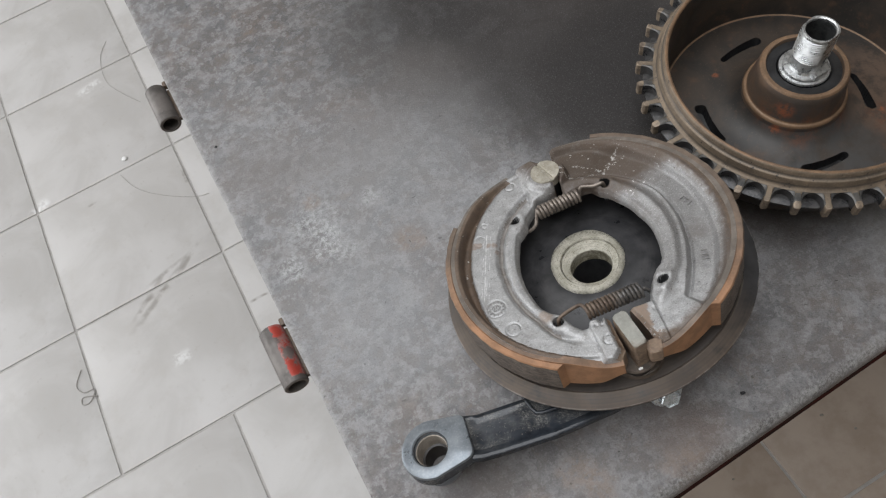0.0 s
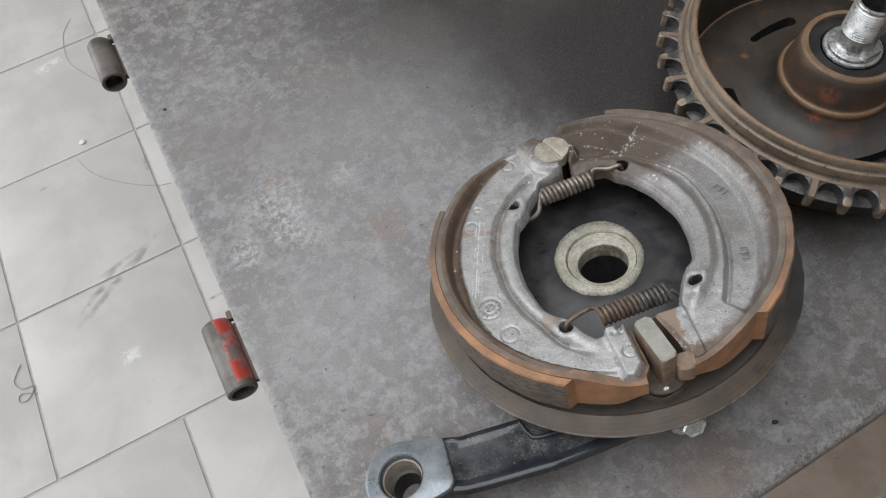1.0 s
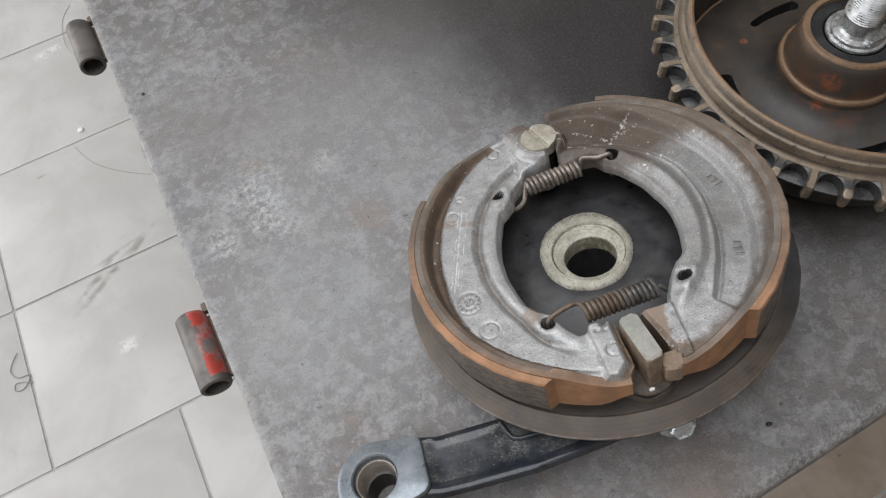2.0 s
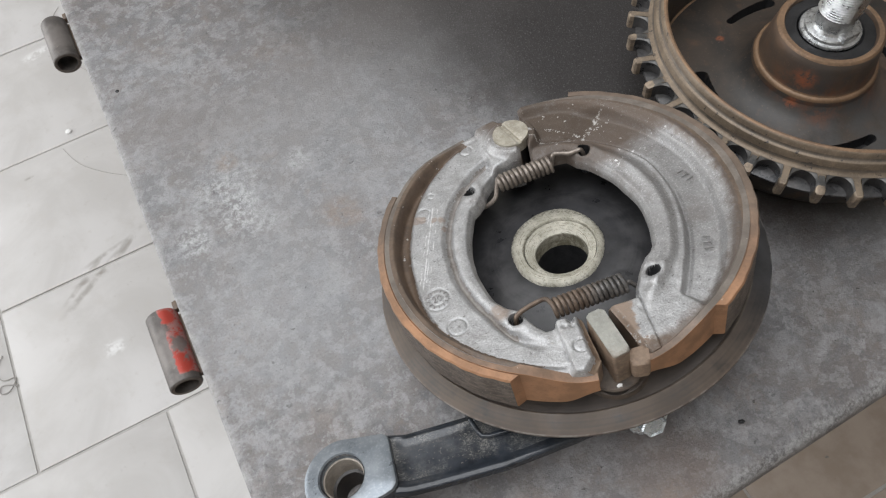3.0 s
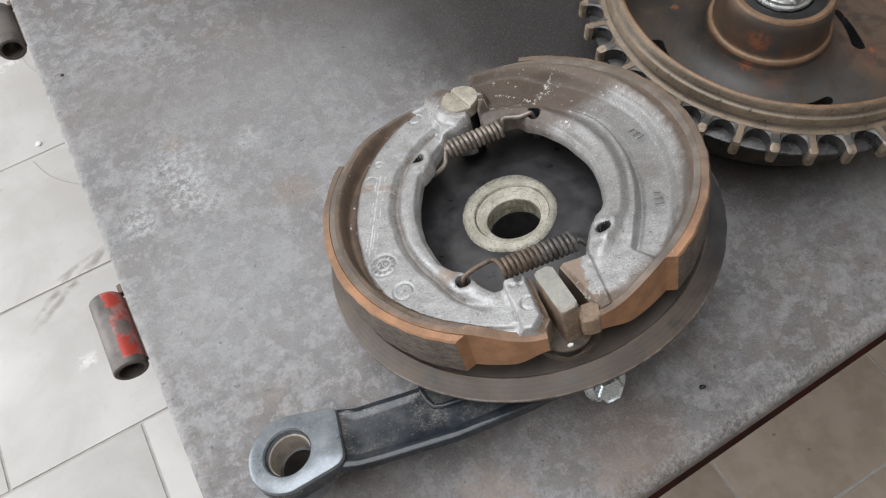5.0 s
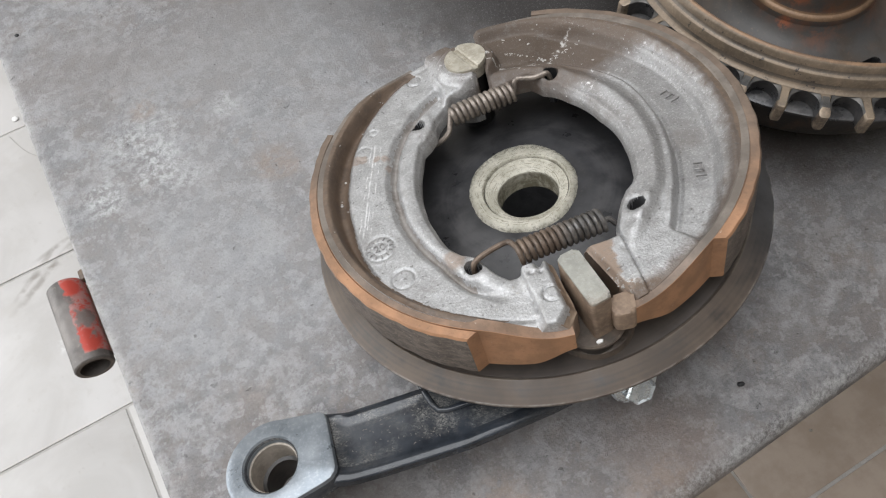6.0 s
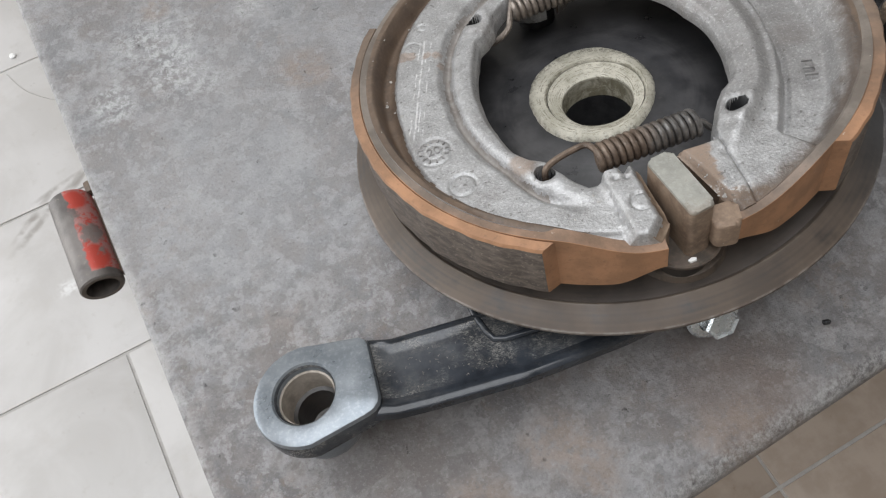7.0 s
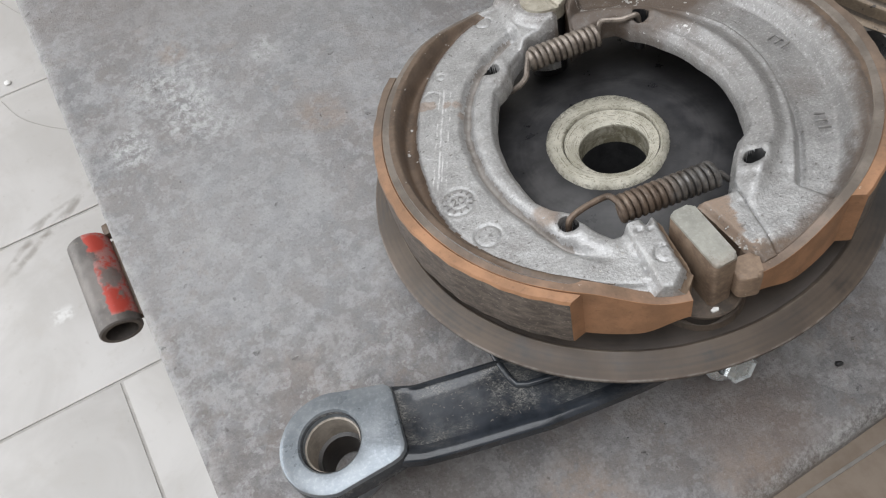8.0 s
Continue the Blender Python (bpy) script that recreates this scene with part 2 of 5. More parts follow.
def cast_alloy():
    """Sand-cast aluminium with brake dust baked on towards the pivot and round the toes."""
    n = Nodes("cast_alloy")
    coarse, fine = n.noise(180, 5, 0.6), n.noise(1500, 3, 0.6)
    col = n.mix(n.ramp(coarse, 0.35, 0.65), (0.39, 0.388, 0.388), (0.475, 0.475, 0.475))
    col = n.mix(n.math("MULTIPLY", n.ramp(fine, 0.5, 0.68), 0.4), col, (0.70, 0.70, 0.70))
    top = n.near((0.020, 0.068, 0.0), 0.052, 0.016, 0.026, 90)
    wob = n.math("MULTIPLY", n.math("SUBTRACT", n.noise(260, 5, 0.65), 0.5), 0.007)
    beside = n.math("MULTIPLY", n.ramp(n.math("ADD", n.axis(0), wob), 0.0178, 0.0196, flip=True), n.math("MULTIPLY", n.ramp(n.axis(0), 0.0085, 0.009), n.ramp(n.axis(1), -0.0400, -0.0395, flip=True)))
    below = n.math("MULTIPLY", n.ramp(n.math("ADD", n.axis(1), wob), -0.0588, -0.0576, flip=True), n.ramp(n.axis(0), 0.0105, 0.011))
    toe = n.math("MAXIMUM", beside, below)
    drip = n.near((-0.0535, 0.0138, 0.001), 0.0030, 0.0008, 0.003, 300)
    for place, reach in (((-0.0508, 0.0130, 0.0), 0.0022), ((-0.0460, 0.0118, 0.0), 0.0019), ((-0.0432, 0.0112, 0.0), 0.0022), ((-0.0420, 0.0070, 0.0), 0.0020)):
        drip = n.math("MAXIMUM", drip, n.near(place, reach, 0.0007, 0.003, 300))
    drip = n.math("MAXIMUM", drip, n.near((-0.0255, -0.0375, 0.0), 0.0050, 0.003, 0.005, 300))
    dust = top
    film = n.math("MULTIPLY", n.ramp(n.noise(60, 5, 0.65, shift=(4, 2, 0)), 0.5, 0.72), 0.4)
    col = n.mix(n.math("MULTIPLY", n.near((0.054, 0.018, 0.0), 0.066, 0.03, 0.02, 60), 0.5), col, (0.215, 0.205, 0.198))
    dust = n.math("MAXIMUM", n.math("MULTIPLY", dust, 0.94), film)
    border = n.math("MULTIPLY", n.ramp(top, 0.1, 0.45), n.ramp(top, 0.55, 0.95, flip=True))
    chips = n.ramp(n.math("ADD", n.noise(420, 4, 0.7, shift=(2, 2, 2)), n.math("MULTIPLY", border, 0.07)), 0.67, 0.70)
    dust = n.math("MULTIPLY", dust, n.math("SUBTRACT", 1.0, n.math("MULTIPLY", chips, 0.9)))
    col = n.mix(dust, col, (0.098, 0.070, 0.051))
    caked = n.near((0.0105, 0.0585, 0.0), 0.0195, 0.0022, 0.012, 170)
    crust = n.math("MULTIPLY", n.math("MULTIPLY", n.ramp(caked, 0.02, 0.3), n.ramp(caked, 0.6, 0.98, flip=True)), n.ramp(n.noise(800, 4, 0.7, shift=(5, 3, 8)), 0.46, 0.54))
    col = n.mix(n.math("MULTIPLY", caked, 0.85), col, (0.088, 0.064, 0.047))
    col = n.mix(n.math("MULTIPLY", crust, 0.85), col, (0.60, 0.585, 0.56))
    dust = n.math("MAXIMUM", dust, n.math("MULTIPLY", caked, 0.9))
    col = n.mix(n.math("MULTIPLY", chips, n.math("MAXIMUM", border, n.math("MULTIPLY", top, 0.6))), col, (0.62, 0.61, 0.60))
    flakes = n.ramp(n.noise(330, 5, 0.7, shift=(1, 7, 2)), 0.62, 0.65)
    toe = n.math("MULTIPLY", n.math("MAXIMUM", toe, n.math("MULTIPLY", drip, 0.7)), n.math("SUBTRACT", 1.0, flakes))
    col = n.mix(n.math("MULTIPLY", toe, 0.9), col, (0.27, 0.19, 0.135))
    seam = n.math("MULTIPLY", n.math("MULTIPLY", n.ramp(n.axis(1), -0.0640, -0.0600), n.ramp(n.axis(1), -0.0575, -0.0550, flip=True)), n.ramp(n.axis(0), 0.0105, 0.012))
    seam = n.math("MULTIPLY", n.math("MULTIPLY", seam, n.ramp(n.axis(0), 0.024, 0.030, flip=True)), n.ramp(n.noise(620, 5, 0.7, shift=(3, 9, 4)), 0.54, 0.58))
    col = n.mix(n.math("MULTIPLY", seam, 0.8), col, (0.66, 0.65, 0.63))
    dust = n.math("MAXIMUM", dust, toe)
    away = n.tree.nodes.new("ShaderNodeVectorMath")
    away.operation = "DISTANCE"
    n.link(n.coord.outputs["Object"], away.inputs[0])
    away.inputs[1].default_value = (0.0015, -0.0012, 0.0)
    skirt = n.math("MULTIPLY", n.ramp(n.math("ADD", away.outputs["Value"], wob), 0.0590, 0.0635), n.ramp(n.axis(0), 0.0, 0.02))
    col = n.mix(n.math("MULTIPLY", skirt, 0.85), col, (0.122, 0.088, 0.065))
    grime_shade = n.ramp(n.noise(240, 7, 0.78, shift=(11, 2, 6), distort=0.4), 0.54, 0.68)
    col = n.mix(n.math("MULTIPLY", grime_shade, 0.4), col, (0.19, 0.18, 0.172))
    pores = n.ramp(n.noise(700, 3, 0.6, shift=(6, 0, 3)), 0.64, 0.70)
    col = n.mix(n.math("MULTIPLY", pores, 0.6), col, (0.12, 0.11, 0.10))
    # a bundle of long scores down the arm
    score = n.math("SUBTRACT", n.math("ADD", n.axis(0), 0.0464), n.math("MULTIPLY", n.math("SUBTRACT", n.axis(1), 0.0176), 0.157))
    score = n.math("ADD", score, n.math("MULTIPLY", n.math("SUBTRACT", n.noise(140, 3, 0.6, shift=(2, 5, 5)), 0.5), 0.0012))
    scratch = n.ramp(n.math("ABSOLUTE", score), 0.0001, 0.0004, flip=True)
    for off in (0.0013, -0.0009, -0.0022):
        line = n.ramp(n.math("ABSOLUTE", n.math("ADD", score, off)), 0.00005, 0.0003, flip=True)
        scratch = n.math("MAXIMUM", scratch, n.math("MULTIPLY", line, n.ramp(n.noise(160, 3, 0.6, shift=(off * 900, 2, 1)), 0.50, 0.58)))
    scratch = n.math("MULTIPLY", n.math("MULTIPLY", scratch, n.ramp(n.noise(220, 4, 0.7, shift=(5, 1, 3)), 0.36, 0.5)), n.math("MULTIPLY", n.ramp(n.axis(1), -0.0225, -0.0190), n.ramp(n.axis(1), 0.017, 0.020, flip=True)))
    col = n.mix(n.math("MULTIPLY", n.math("MULTIPLY", scratch, n.math("SUBTRACT", 1.0, n.math("MAXIMUM", dust, skirt))), 0.7), col, (0.84, 0.84, 0.84))
    sand = n.noise(1300, 3, 0.7, shift=(4, 4, 1))
    col = n.mix(n.math("MULTIPLY", n.math("MULTIPLY", n.ramp(sand, 0.57, 0.66), n.math("SUBTRACT", 1.0, n.math("MAXIMUM", dust, skirt))), 0.34), col, (0.82, 0.82, 0.82))
    col = n.mix(n.math("MULTIPLY", n.ramp(sand, 0.34, 0.44, flip=True), 0.35), col, (0.20, 0.195, 0.19))
    n.bump(n.math("ADD", n.math("MULTIPLY", coarse, 0.15), n.math("ADD", n.math("MULTIPLY", fine, 0.5), n.math("MULTIPLY", sand, 0.6))), 0.85, 0.00028)
    metal = n.math("MULTIPLY", n.math("SUBTRACT", 1.0, dust), 0.60)
    return n.finish(col, n.math("ADD", n.math("MULTIPLY", coarse, 0.22), n.math("ADD", 0.37, n.math("MULTIPLY", dust, 0.10))), metal)


def toe_dust(name="toe_dust", late=0.0, low=(0.125, 0.092, 0.069), high=(0.178, 0.130, 0.097)):
    """Dust from the linings: orange where it lies thick round the toes, dull brown elsewhere."""
    n = Nodes(name)
    coarse, fine = n.noise(150, 5, 0.6), n.noise(900, 3, 0.6)
    thick = n.math("ADD", n.math("MULTIPLY", n.axis(1), -22.0), n.math("MULTIPLY", n.axis(0), -4.0))
    thick = n.ramp(n.math("ADD", thick, n.math("MULTIPLY", coarse, 0.5)), 0.15 + late, 1.45 + late)
    brown = n.mix(n.ramp(coarse, 0.35, 0.66), low, high)
    rust = n.mix(n.ramp(coarse, 0.35, 0.66), (0.30, 0.162, 0.088), (0.41, 0.218, 0.118))
    col = n.mix(thick, brown, rust)
    col = n.mix(n.ramp(n.noise(380, 6, 0.7, shift=(3, 1, 2)), 0.68, 0.73), col, (0.56, 0.49, 0.42))
    col = n.mix(n.math("MULTIPLY", n.ramp(fine, 0.55, 0.75), 0.3), col, (0.10, 0.065, 0.045))
    n.bump(n.math("ADD", n.math("MULTIPLY", coarse, 0.5), n.math("MULTIPLY", fine, 0.5)), 0.6, 0.0003)
    return n.finish(col, 0.6)


def lining_face():
    n = Nodes("lining_face")
    streak, fine = n.noise(260, 6, 0.7, stretch=(1, 1, 2.4)), n.noise(1400, 3, 0.6)
    col = n.mix(n.ramp(streak, 0.35, 0.68), (0.065, 0.054, 0.046), (0.145, 0.118, 0.098))
    col = n.mix(n.math("MULTIPLY", n.ramp(fine, 0.6, 0.7), 0.5), col, (0.34, 0.29, 0.24))
    n.bump(streak, 0.5, 0.0003)
    return n.finish(col, 0.62)


def painted_black(name="black_enamel", dusty=0.75):
    n = Nodes(name)
    coarse, fine = n.noise(90, 5, 0.6), n.noise(900, 7, 0.85, stretch=(1, 2.2, 1), distort=1.2)
    col = n.mix(n.ramp(coarse, 0.3, 0.7), (0.014, 0.017, 0.022), (0.036, 0.042, 0.052))
    # bluish sheen of the shank's web put into the colour as hazy patches
    if dusty > 0.5:
        col = n.mix(n.math("MULTIPLY", n.ramp(n.noise(48, 5, 0.65, shift=(9, 2, 1)), 0.40, 0.66), 0.75), col, (0.088, 0.094, 0.104))
    dust = n.math("MULTIPLY", n.math("MULTIPLY", n.ramp(n.noise(75, 5, 0.65, shift=(4, 4, 4)), 0.40, 0.66), n.ramp(fine, 0.42, 0.62)), dusty)
    col = n.mix(dust, col, (0.30, 0.285, 0.255))
    n.bump(coarse, 0.3, 0.0003)
    return n.finish(col, n.math("ADD", n.math("MULTIPLY", dust, 0.4), n.math("ADD", 0.10, n.math("MULTIPLY", coarse, 0.12))))


def plate_paint():
    """Black plate, rubbed and dusted brown towards its rim."""
    n = Nodes("plate_paint")
    r = n.tree.nodes.new("ShaderNodeVectorMath")
    r.operation = "LENGTH"
    flat = n.tree.nodes.new("ShaderNodeVectorMath")
    flat.operation = "MULTIPLY_ADD"
    n.link(n.coord.outputs["Object"], flat.inputs[0])
    flat.inputs[1].default_value = (1, 1, 0)
    flat.inputs[2].default_value = (-0.0015, -0.0011, 0)
    n.link(flat.outputs[0], r.inputs[0])
    radius = r.outputs["Value"]
    coarse, fine = n.noise(110, 5, 0.6), n.noise(700, 4, 0.65)
    ring = n.tree.nodes.new("ShaderNodeTexNoise")
    ring.noise_dimensions = "1D"
    ring.inputs["Scale"].default_value, ring.inputs["Detail"].default_value = 900, 3
    n.link(radius, ring.inputs["W"])
    col = n.mix(n.ramp(coarse, 0.3, 0.7), (0.027, 0.027, 0.029), (0.047, 0.047, 0.050))
    col = n.mix(n.math("MULTIPLY", n.ramp(fine, 0.55, 0.75), 0.3), col, (0.09, 0.085, 0.08))
    rim = n.math("MULTIPLY", n.math("ADD", n.math("MULTIPLY", n.ramp(radius, 0.050, 0.060), 0.6), n.math("MULTIPLY", n.ramp(radius, 0.0697, 0.0712), 0.5)), n.ramp(n.math("ADD", n.math("MULTIPLY", coarse, 0.75), n.math("MULTIPLY", ring.outputs[0], 0.25)), 0.2, 0.55))
    rim = n.math("MULTIPLY", rim, n.ramp(n.math("ADD", n.axis(0), n.math("MULTIPLY", n.axis(1), 0.45)), 0.018, 0.062, flip=True))
    col = n.mix(n.math("MULTIPLY", rim, 0.85), col, n.mix(n.ramp(n.math("ADD", n.math("MULTIPLY", ring.outputs[0], 0.2), n.math("MULTIPLY", n.noise(45, 5, 0.65, shift=(3, 5, 1)), 0.8)), 0.38, 0.62), (0.076, 0.058, 0.045), (0.115, 0.086, 0.064)))
    halo = n.math("MULTIPLY", n.math("MULTIPLY", n.ramp(radius, 0.021, 0.026), n.ramp(radius, 0.029, 0.038, flip=True)), n.ramp(n.math("ADD", n.math("MULTIPLY", coarse, 0.8), n.math("MULTIPLY", ring.outputs[0], 0.2)), 0.35, 0.65))
    col = n.mix(n.math("MULTIPLY", halo, 0.4), col, (0.105, 0.10, 0.10))
    # thin highlight along the shoulder put into the colour
    shoulder = n.math("MULTIPLY", n.math("MULTIPLY", n.ramp(radius, 0.0702, 0.0706), n.ramp(radius, 0.0711, 0.0716, flip=True)), n.ramp(n.noise(60, 4, 0.6, shift=(8, 1, 1)), 0.4, 0.6))
    col = n.mix(n.math("MULTIPLY", shoulder, 0.55), col, (0.20, 0.165, 0.13))
    bare = n.math("MULTIPLY", n.ramp(radius, 0.0772, 0.0775), n.ramp(n.noise(110, 5, 0.65), 0.42, 0.62))
    col = n.mix(n.math("MULTIPLY", bare, 0.6), col, (0.27, 0.25, 0.23))
    n.bump(n.math("ADD", n.math("MULTIPLY", ring.outputs[0], 0.05), n.math("MULTIPLY", fine, 0.35)), 0.3, 0.0002)
    return n.finish(col, n.math("ADD", n.math("ADD", n.math("MULTIPLY", coarse, 0.3), 0.17), n.math("MULTIPLY", rim, 0.22)))


def worn_collar():
    n = Nodes("worn_collar")
    flat = n.tree.nodes.new("ShaderNodeVectorMath")
    flat.operation = "MULTIPLY_ADD"
    n.link(n.coord.outputs["Object"], flat.inputs[0])
    flat.inputs[1].default_value, flat.inputs[2].default_value = (1, 1, 0), (0.0006, 0.0003, 0)
    r = n.tree.nodes.new("ShaderNodeVectorMath")
    r.operation = "LENGTH"
    n.link(flat.outputs[0], r.inputs[0])
    ring = n.tree.nodes.new("ShaderNodeTexNoise")
    ring.noise_dimensions = "1D"
    ring.inputs["Scale"].default_value, ring.inputs["Detail"].default_value = 2600, 4
    patch = n.noise(260, 6, 0.7, distort=0.4)
    n.link(n.math("ADD", r.outputs["Value"], n.math("MULTIPLY", patch, 0.0020)), ring.inputs["W"])
    coarse, speck = n.noise(120, 5, 0.6), n.noise(900, 5, 0.75)
    col = n.mix(n.ramp(coarse, 0.35, 0.65), (0.40, 0.38, 0.31), (0.56, 0.535, 0.455))
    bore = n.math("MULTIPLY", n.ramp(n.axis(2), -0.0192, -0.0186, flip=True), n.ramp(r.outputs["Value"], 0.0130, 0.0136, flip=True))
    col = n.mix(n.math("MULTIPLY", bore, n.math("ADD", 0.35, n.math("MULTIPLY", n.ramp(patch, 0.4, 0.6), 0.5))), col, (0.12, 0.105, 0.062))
    lines = n.math("MULTIPLY", n.ramp(ring.outputs[0], 0.48, 0.58), n.ramp(n.noise(480, 5, 0.7, shift=(1, 4, 4)), 0.44, 0.54))
    lines = n.math("MULTIPLY", lines, n.ramp(r.outputs["Value"], 0.0162, 0.0178, flip=True))
    col = n.mix(n.math("MULTIPLY", lines, 0.62), col, (0.14, 0.125, 0.088))
    rim = n.math("MULTIPLY", n.ramp(r.outputs["Value"], 0.0165, 0.0190), n.ramp(speck, 0.47, 0.54))
    col = n.mix(n.math("MULTIPLY", rim, 0.75), col, (0.13, 0.122, 0.10))
    col = n.mix(n.math("MULTIPLY", n.ramp(speck, 0.58, 0.64), 0.6), col, (0.17, 0.15, 0.11))
    n.bump(n.math("ADD", n.math("MULTIPLY", ring.outputs[0], 0.6), speck), 0.6, 0.0003)
    return n.finish(col, 0.5, 0.15)


def rusty_hub(name="rusty_hub", low=(0.034, 0.031, 0.028), high=(0.066, 0.051, 0.040)):
    n = Nodes(name)
    coarse, mid, fine = n.noise(28, 5, 0.6, distort=0.5), n.noise(110, 5, 0.65), n.noise(800, 3, 0.6)
    col = n.mix(n.ramp(coarse, 0.36, 0.62), low, high)
    col = n.mix(n.math("MULTIPLY", n.ramp(mid, 0.52, 0.72), 0.35), col, (0.17, 0.095, 0.055))
    col = n.mix(n.math("MULTIPLY", n.ramp(fine, 0.6, 0.72), 0.22), col, (0.26, 0.18, 0.12))
    spots = n.ramp(n.noise(75, 4, 0.6, shift=(9, 2, 5)), 0.68, 0.76)
    col = n.mix(n.math("MULTIPLY", spots, 0.6), col, (0.42, 0.12, 0.04))
    grey = n.math("MULTIPLY", n.near((0.006, -0.036, 0.013), 0.048, 0.024, 0.02, 40), n.ramp(n.noise(60, 5, 0.65, shift=(2, 8, 1)), 0.3, 0.6))
    col = n.mix(n.math("MULTIPLY", grey, 0.8), col, (0.078, 0.076, 0.074))
    # fresh rust round the foot of the boss
    for place, reach in (((-0.006, -0.029, 0.026), 0.016), ((0.018, -0.023, 0.026), 0.014), ((-0.026, -0.016, 0.03), 0.012), ((0.047, -0.022, 0.0125), 0.016)):
        glow = n.math("MULTIPLY", n.near(place, reach, reach * 0.9, reach * 0.8, 120), n.ramp(n.noise(190, 5, 0.7), 0.38, 0.6))
        col = n.mix(n.math("MULTIPLY", glow, 0.5), col, (0.25, 0.09, 0.038))
    side = n.math("MULTIPLY", n.near((0.052, -0.004, 0.0125), 0.042, 0.022, 0.02, 50), n.ramp(n.noise(140, 6, 0.7, shift=(6, 1, 4)), 0.34, 0.6))
    col = n.mix(n.math("MULTIPLY", side, 0.75), col, (0.150, 0.102, 0.074))
    # a few vivid blooms of rust
    for place, reach in (((-0.0157, -0.0200, 0.0342), 0.0070), ((-0.0175, -0.0215, 0.022), 0.0045), ((-0.0329, 0.0291, 0.0131), 0.0027), ((0.0463, -0.0165, 0.0125), 0.0024)):
        bloom = n.math("MULTIPLY", n.near(place, reach, reach * 0.8, reach * 0.9, 300), n.ramp(n.noise(420, 5, 0.7), 0.36, 0.56))
        col = n.mix(n.math("MULTIPLY", bloom, 0.62), col, (0.42, 0.125, 0.05))
    n.bump(n.math("ADD", n.math("MULTIPLY", mid, 0.7), n.math("MULTIPLY", fine, 0.4)), 0.5, 0.0004)
    return n.finish(col, n.math("ADD", n.math("MULTIPLY", mid, 0.3), 0.34), 0.15)


def tube_paint(name, red):
    n = Nodes(name)
    coarse, fine = n.noise(70, 5, 0.6), n.noise(600, 4, 0.6)
    col = n.mix(n.ramp(coarse, 0.35, 0.65), (0.088, 0.079, 0.073), (0.172, 0.156, 0.145))
    if red:
        ragged = n.math("MULTIPLY", n.math("SUBTRACT", n.noise(260, 5, 0.65), 0.5), 0.004)
        patch = n.math("MULTIPLY", n.ramp(n.math("ADD", n.axis(0), ragged), 0.0002, 0.0010), n.ramp(n.math("ADD", n.axis(1), ragged), 0.0028, 0.0036))
        for place, reach in (((0.0010, 0.0275, 0.0072), 0.0034), ((0.0046, 0.0185, 0.0056), 0.0052), ((0.0052, 0.0105, 0.005), 0.0022), ((-0.0005, 0.0150, 0.0073), 0.0026)):
            patch = n.math("MULTIPLY", patch, n.math("SUBTRACT", 1.0, n.math("MULTIPLY", n.near(place, reach, 0.0022, 0.008, 420), 0.9)))
        bright = n.math("MAXIMUM", n.near((0.0032, 0.0085, 0.0066), 0.0060, 0.002, 0.002, 200), n.near((0.0030, 0.0330, 0.0066), 0.0050, 0.002, 0.002, 200))
        red_tone = n.mix(n.math("MAXIMUM", bright, n.ramp(n.noise(300, 6, 0.7, shift=(1, 1, 7)), 0.50, 0.58)), (0.37, 0.185, 0.170), (0.44, 0.058, 0.040))
        col = n.mix(patch, col, red_tone)
    col = n.mix(n.math("MULTIPLY", n.ramp(fine, 0.6, 0.72), 0.35), col, (0.30, 0.25, 0.21))
    n.bump(n.math("ADD", coarse, fine), 0.4, 0.0003)
    return n.finish(col, 0.42, 0.25)


def cam_steel():
    """Pale plated steel, dusted brown towards the outer end of the block."""
    n = Nodes("cam_steel")
    coarse, fine = n.noise(170, 5, 0.6), n.noise(900, 4, 0.65)
    col = n.mix(n.ramp(coarse, 0.35, 0.66), (0.30, 0.298, 0.268), (0.40, 0.395, 0.355))
    col = n.mix(n.math("MULTIPLY", n.ramp(fine, 0.5, 0.7), 0.35), col, (0.50, 0.495, 0.46))
    reach = n.math("ADD", n.axis(1), n.math("MULTIPLY", n.math("SUBTRACT", n.noise(320, 5, 0.65, shift=(2, 7, 1)), 0.5), 0.010))
    col = n.mix(n.math("MULTIPLY", n.ramp(reach, -0.0680, -0.0610, flip=True), 0.7), col, (0.20, 0.145, 0.105))
    col = n.mix(n.math("MULTIPLY", n.ramp(n.noise(420, 6, 0.7, shift=(3, 1, 2)), 0.60, 0.66), 0.6), col, (0.17, 0.125, 0.09))
    n.bump(n.math("ADD", n.math("MULTIPLY", coarse, 0.5), n.math("MULTIPLY", fine, 0.6)), 0.6, 0.0003)
    return n.finish(col, n.math("ADD", 0.36, n.math("MULTIPLY", coarse, 0.25)), 0.25)


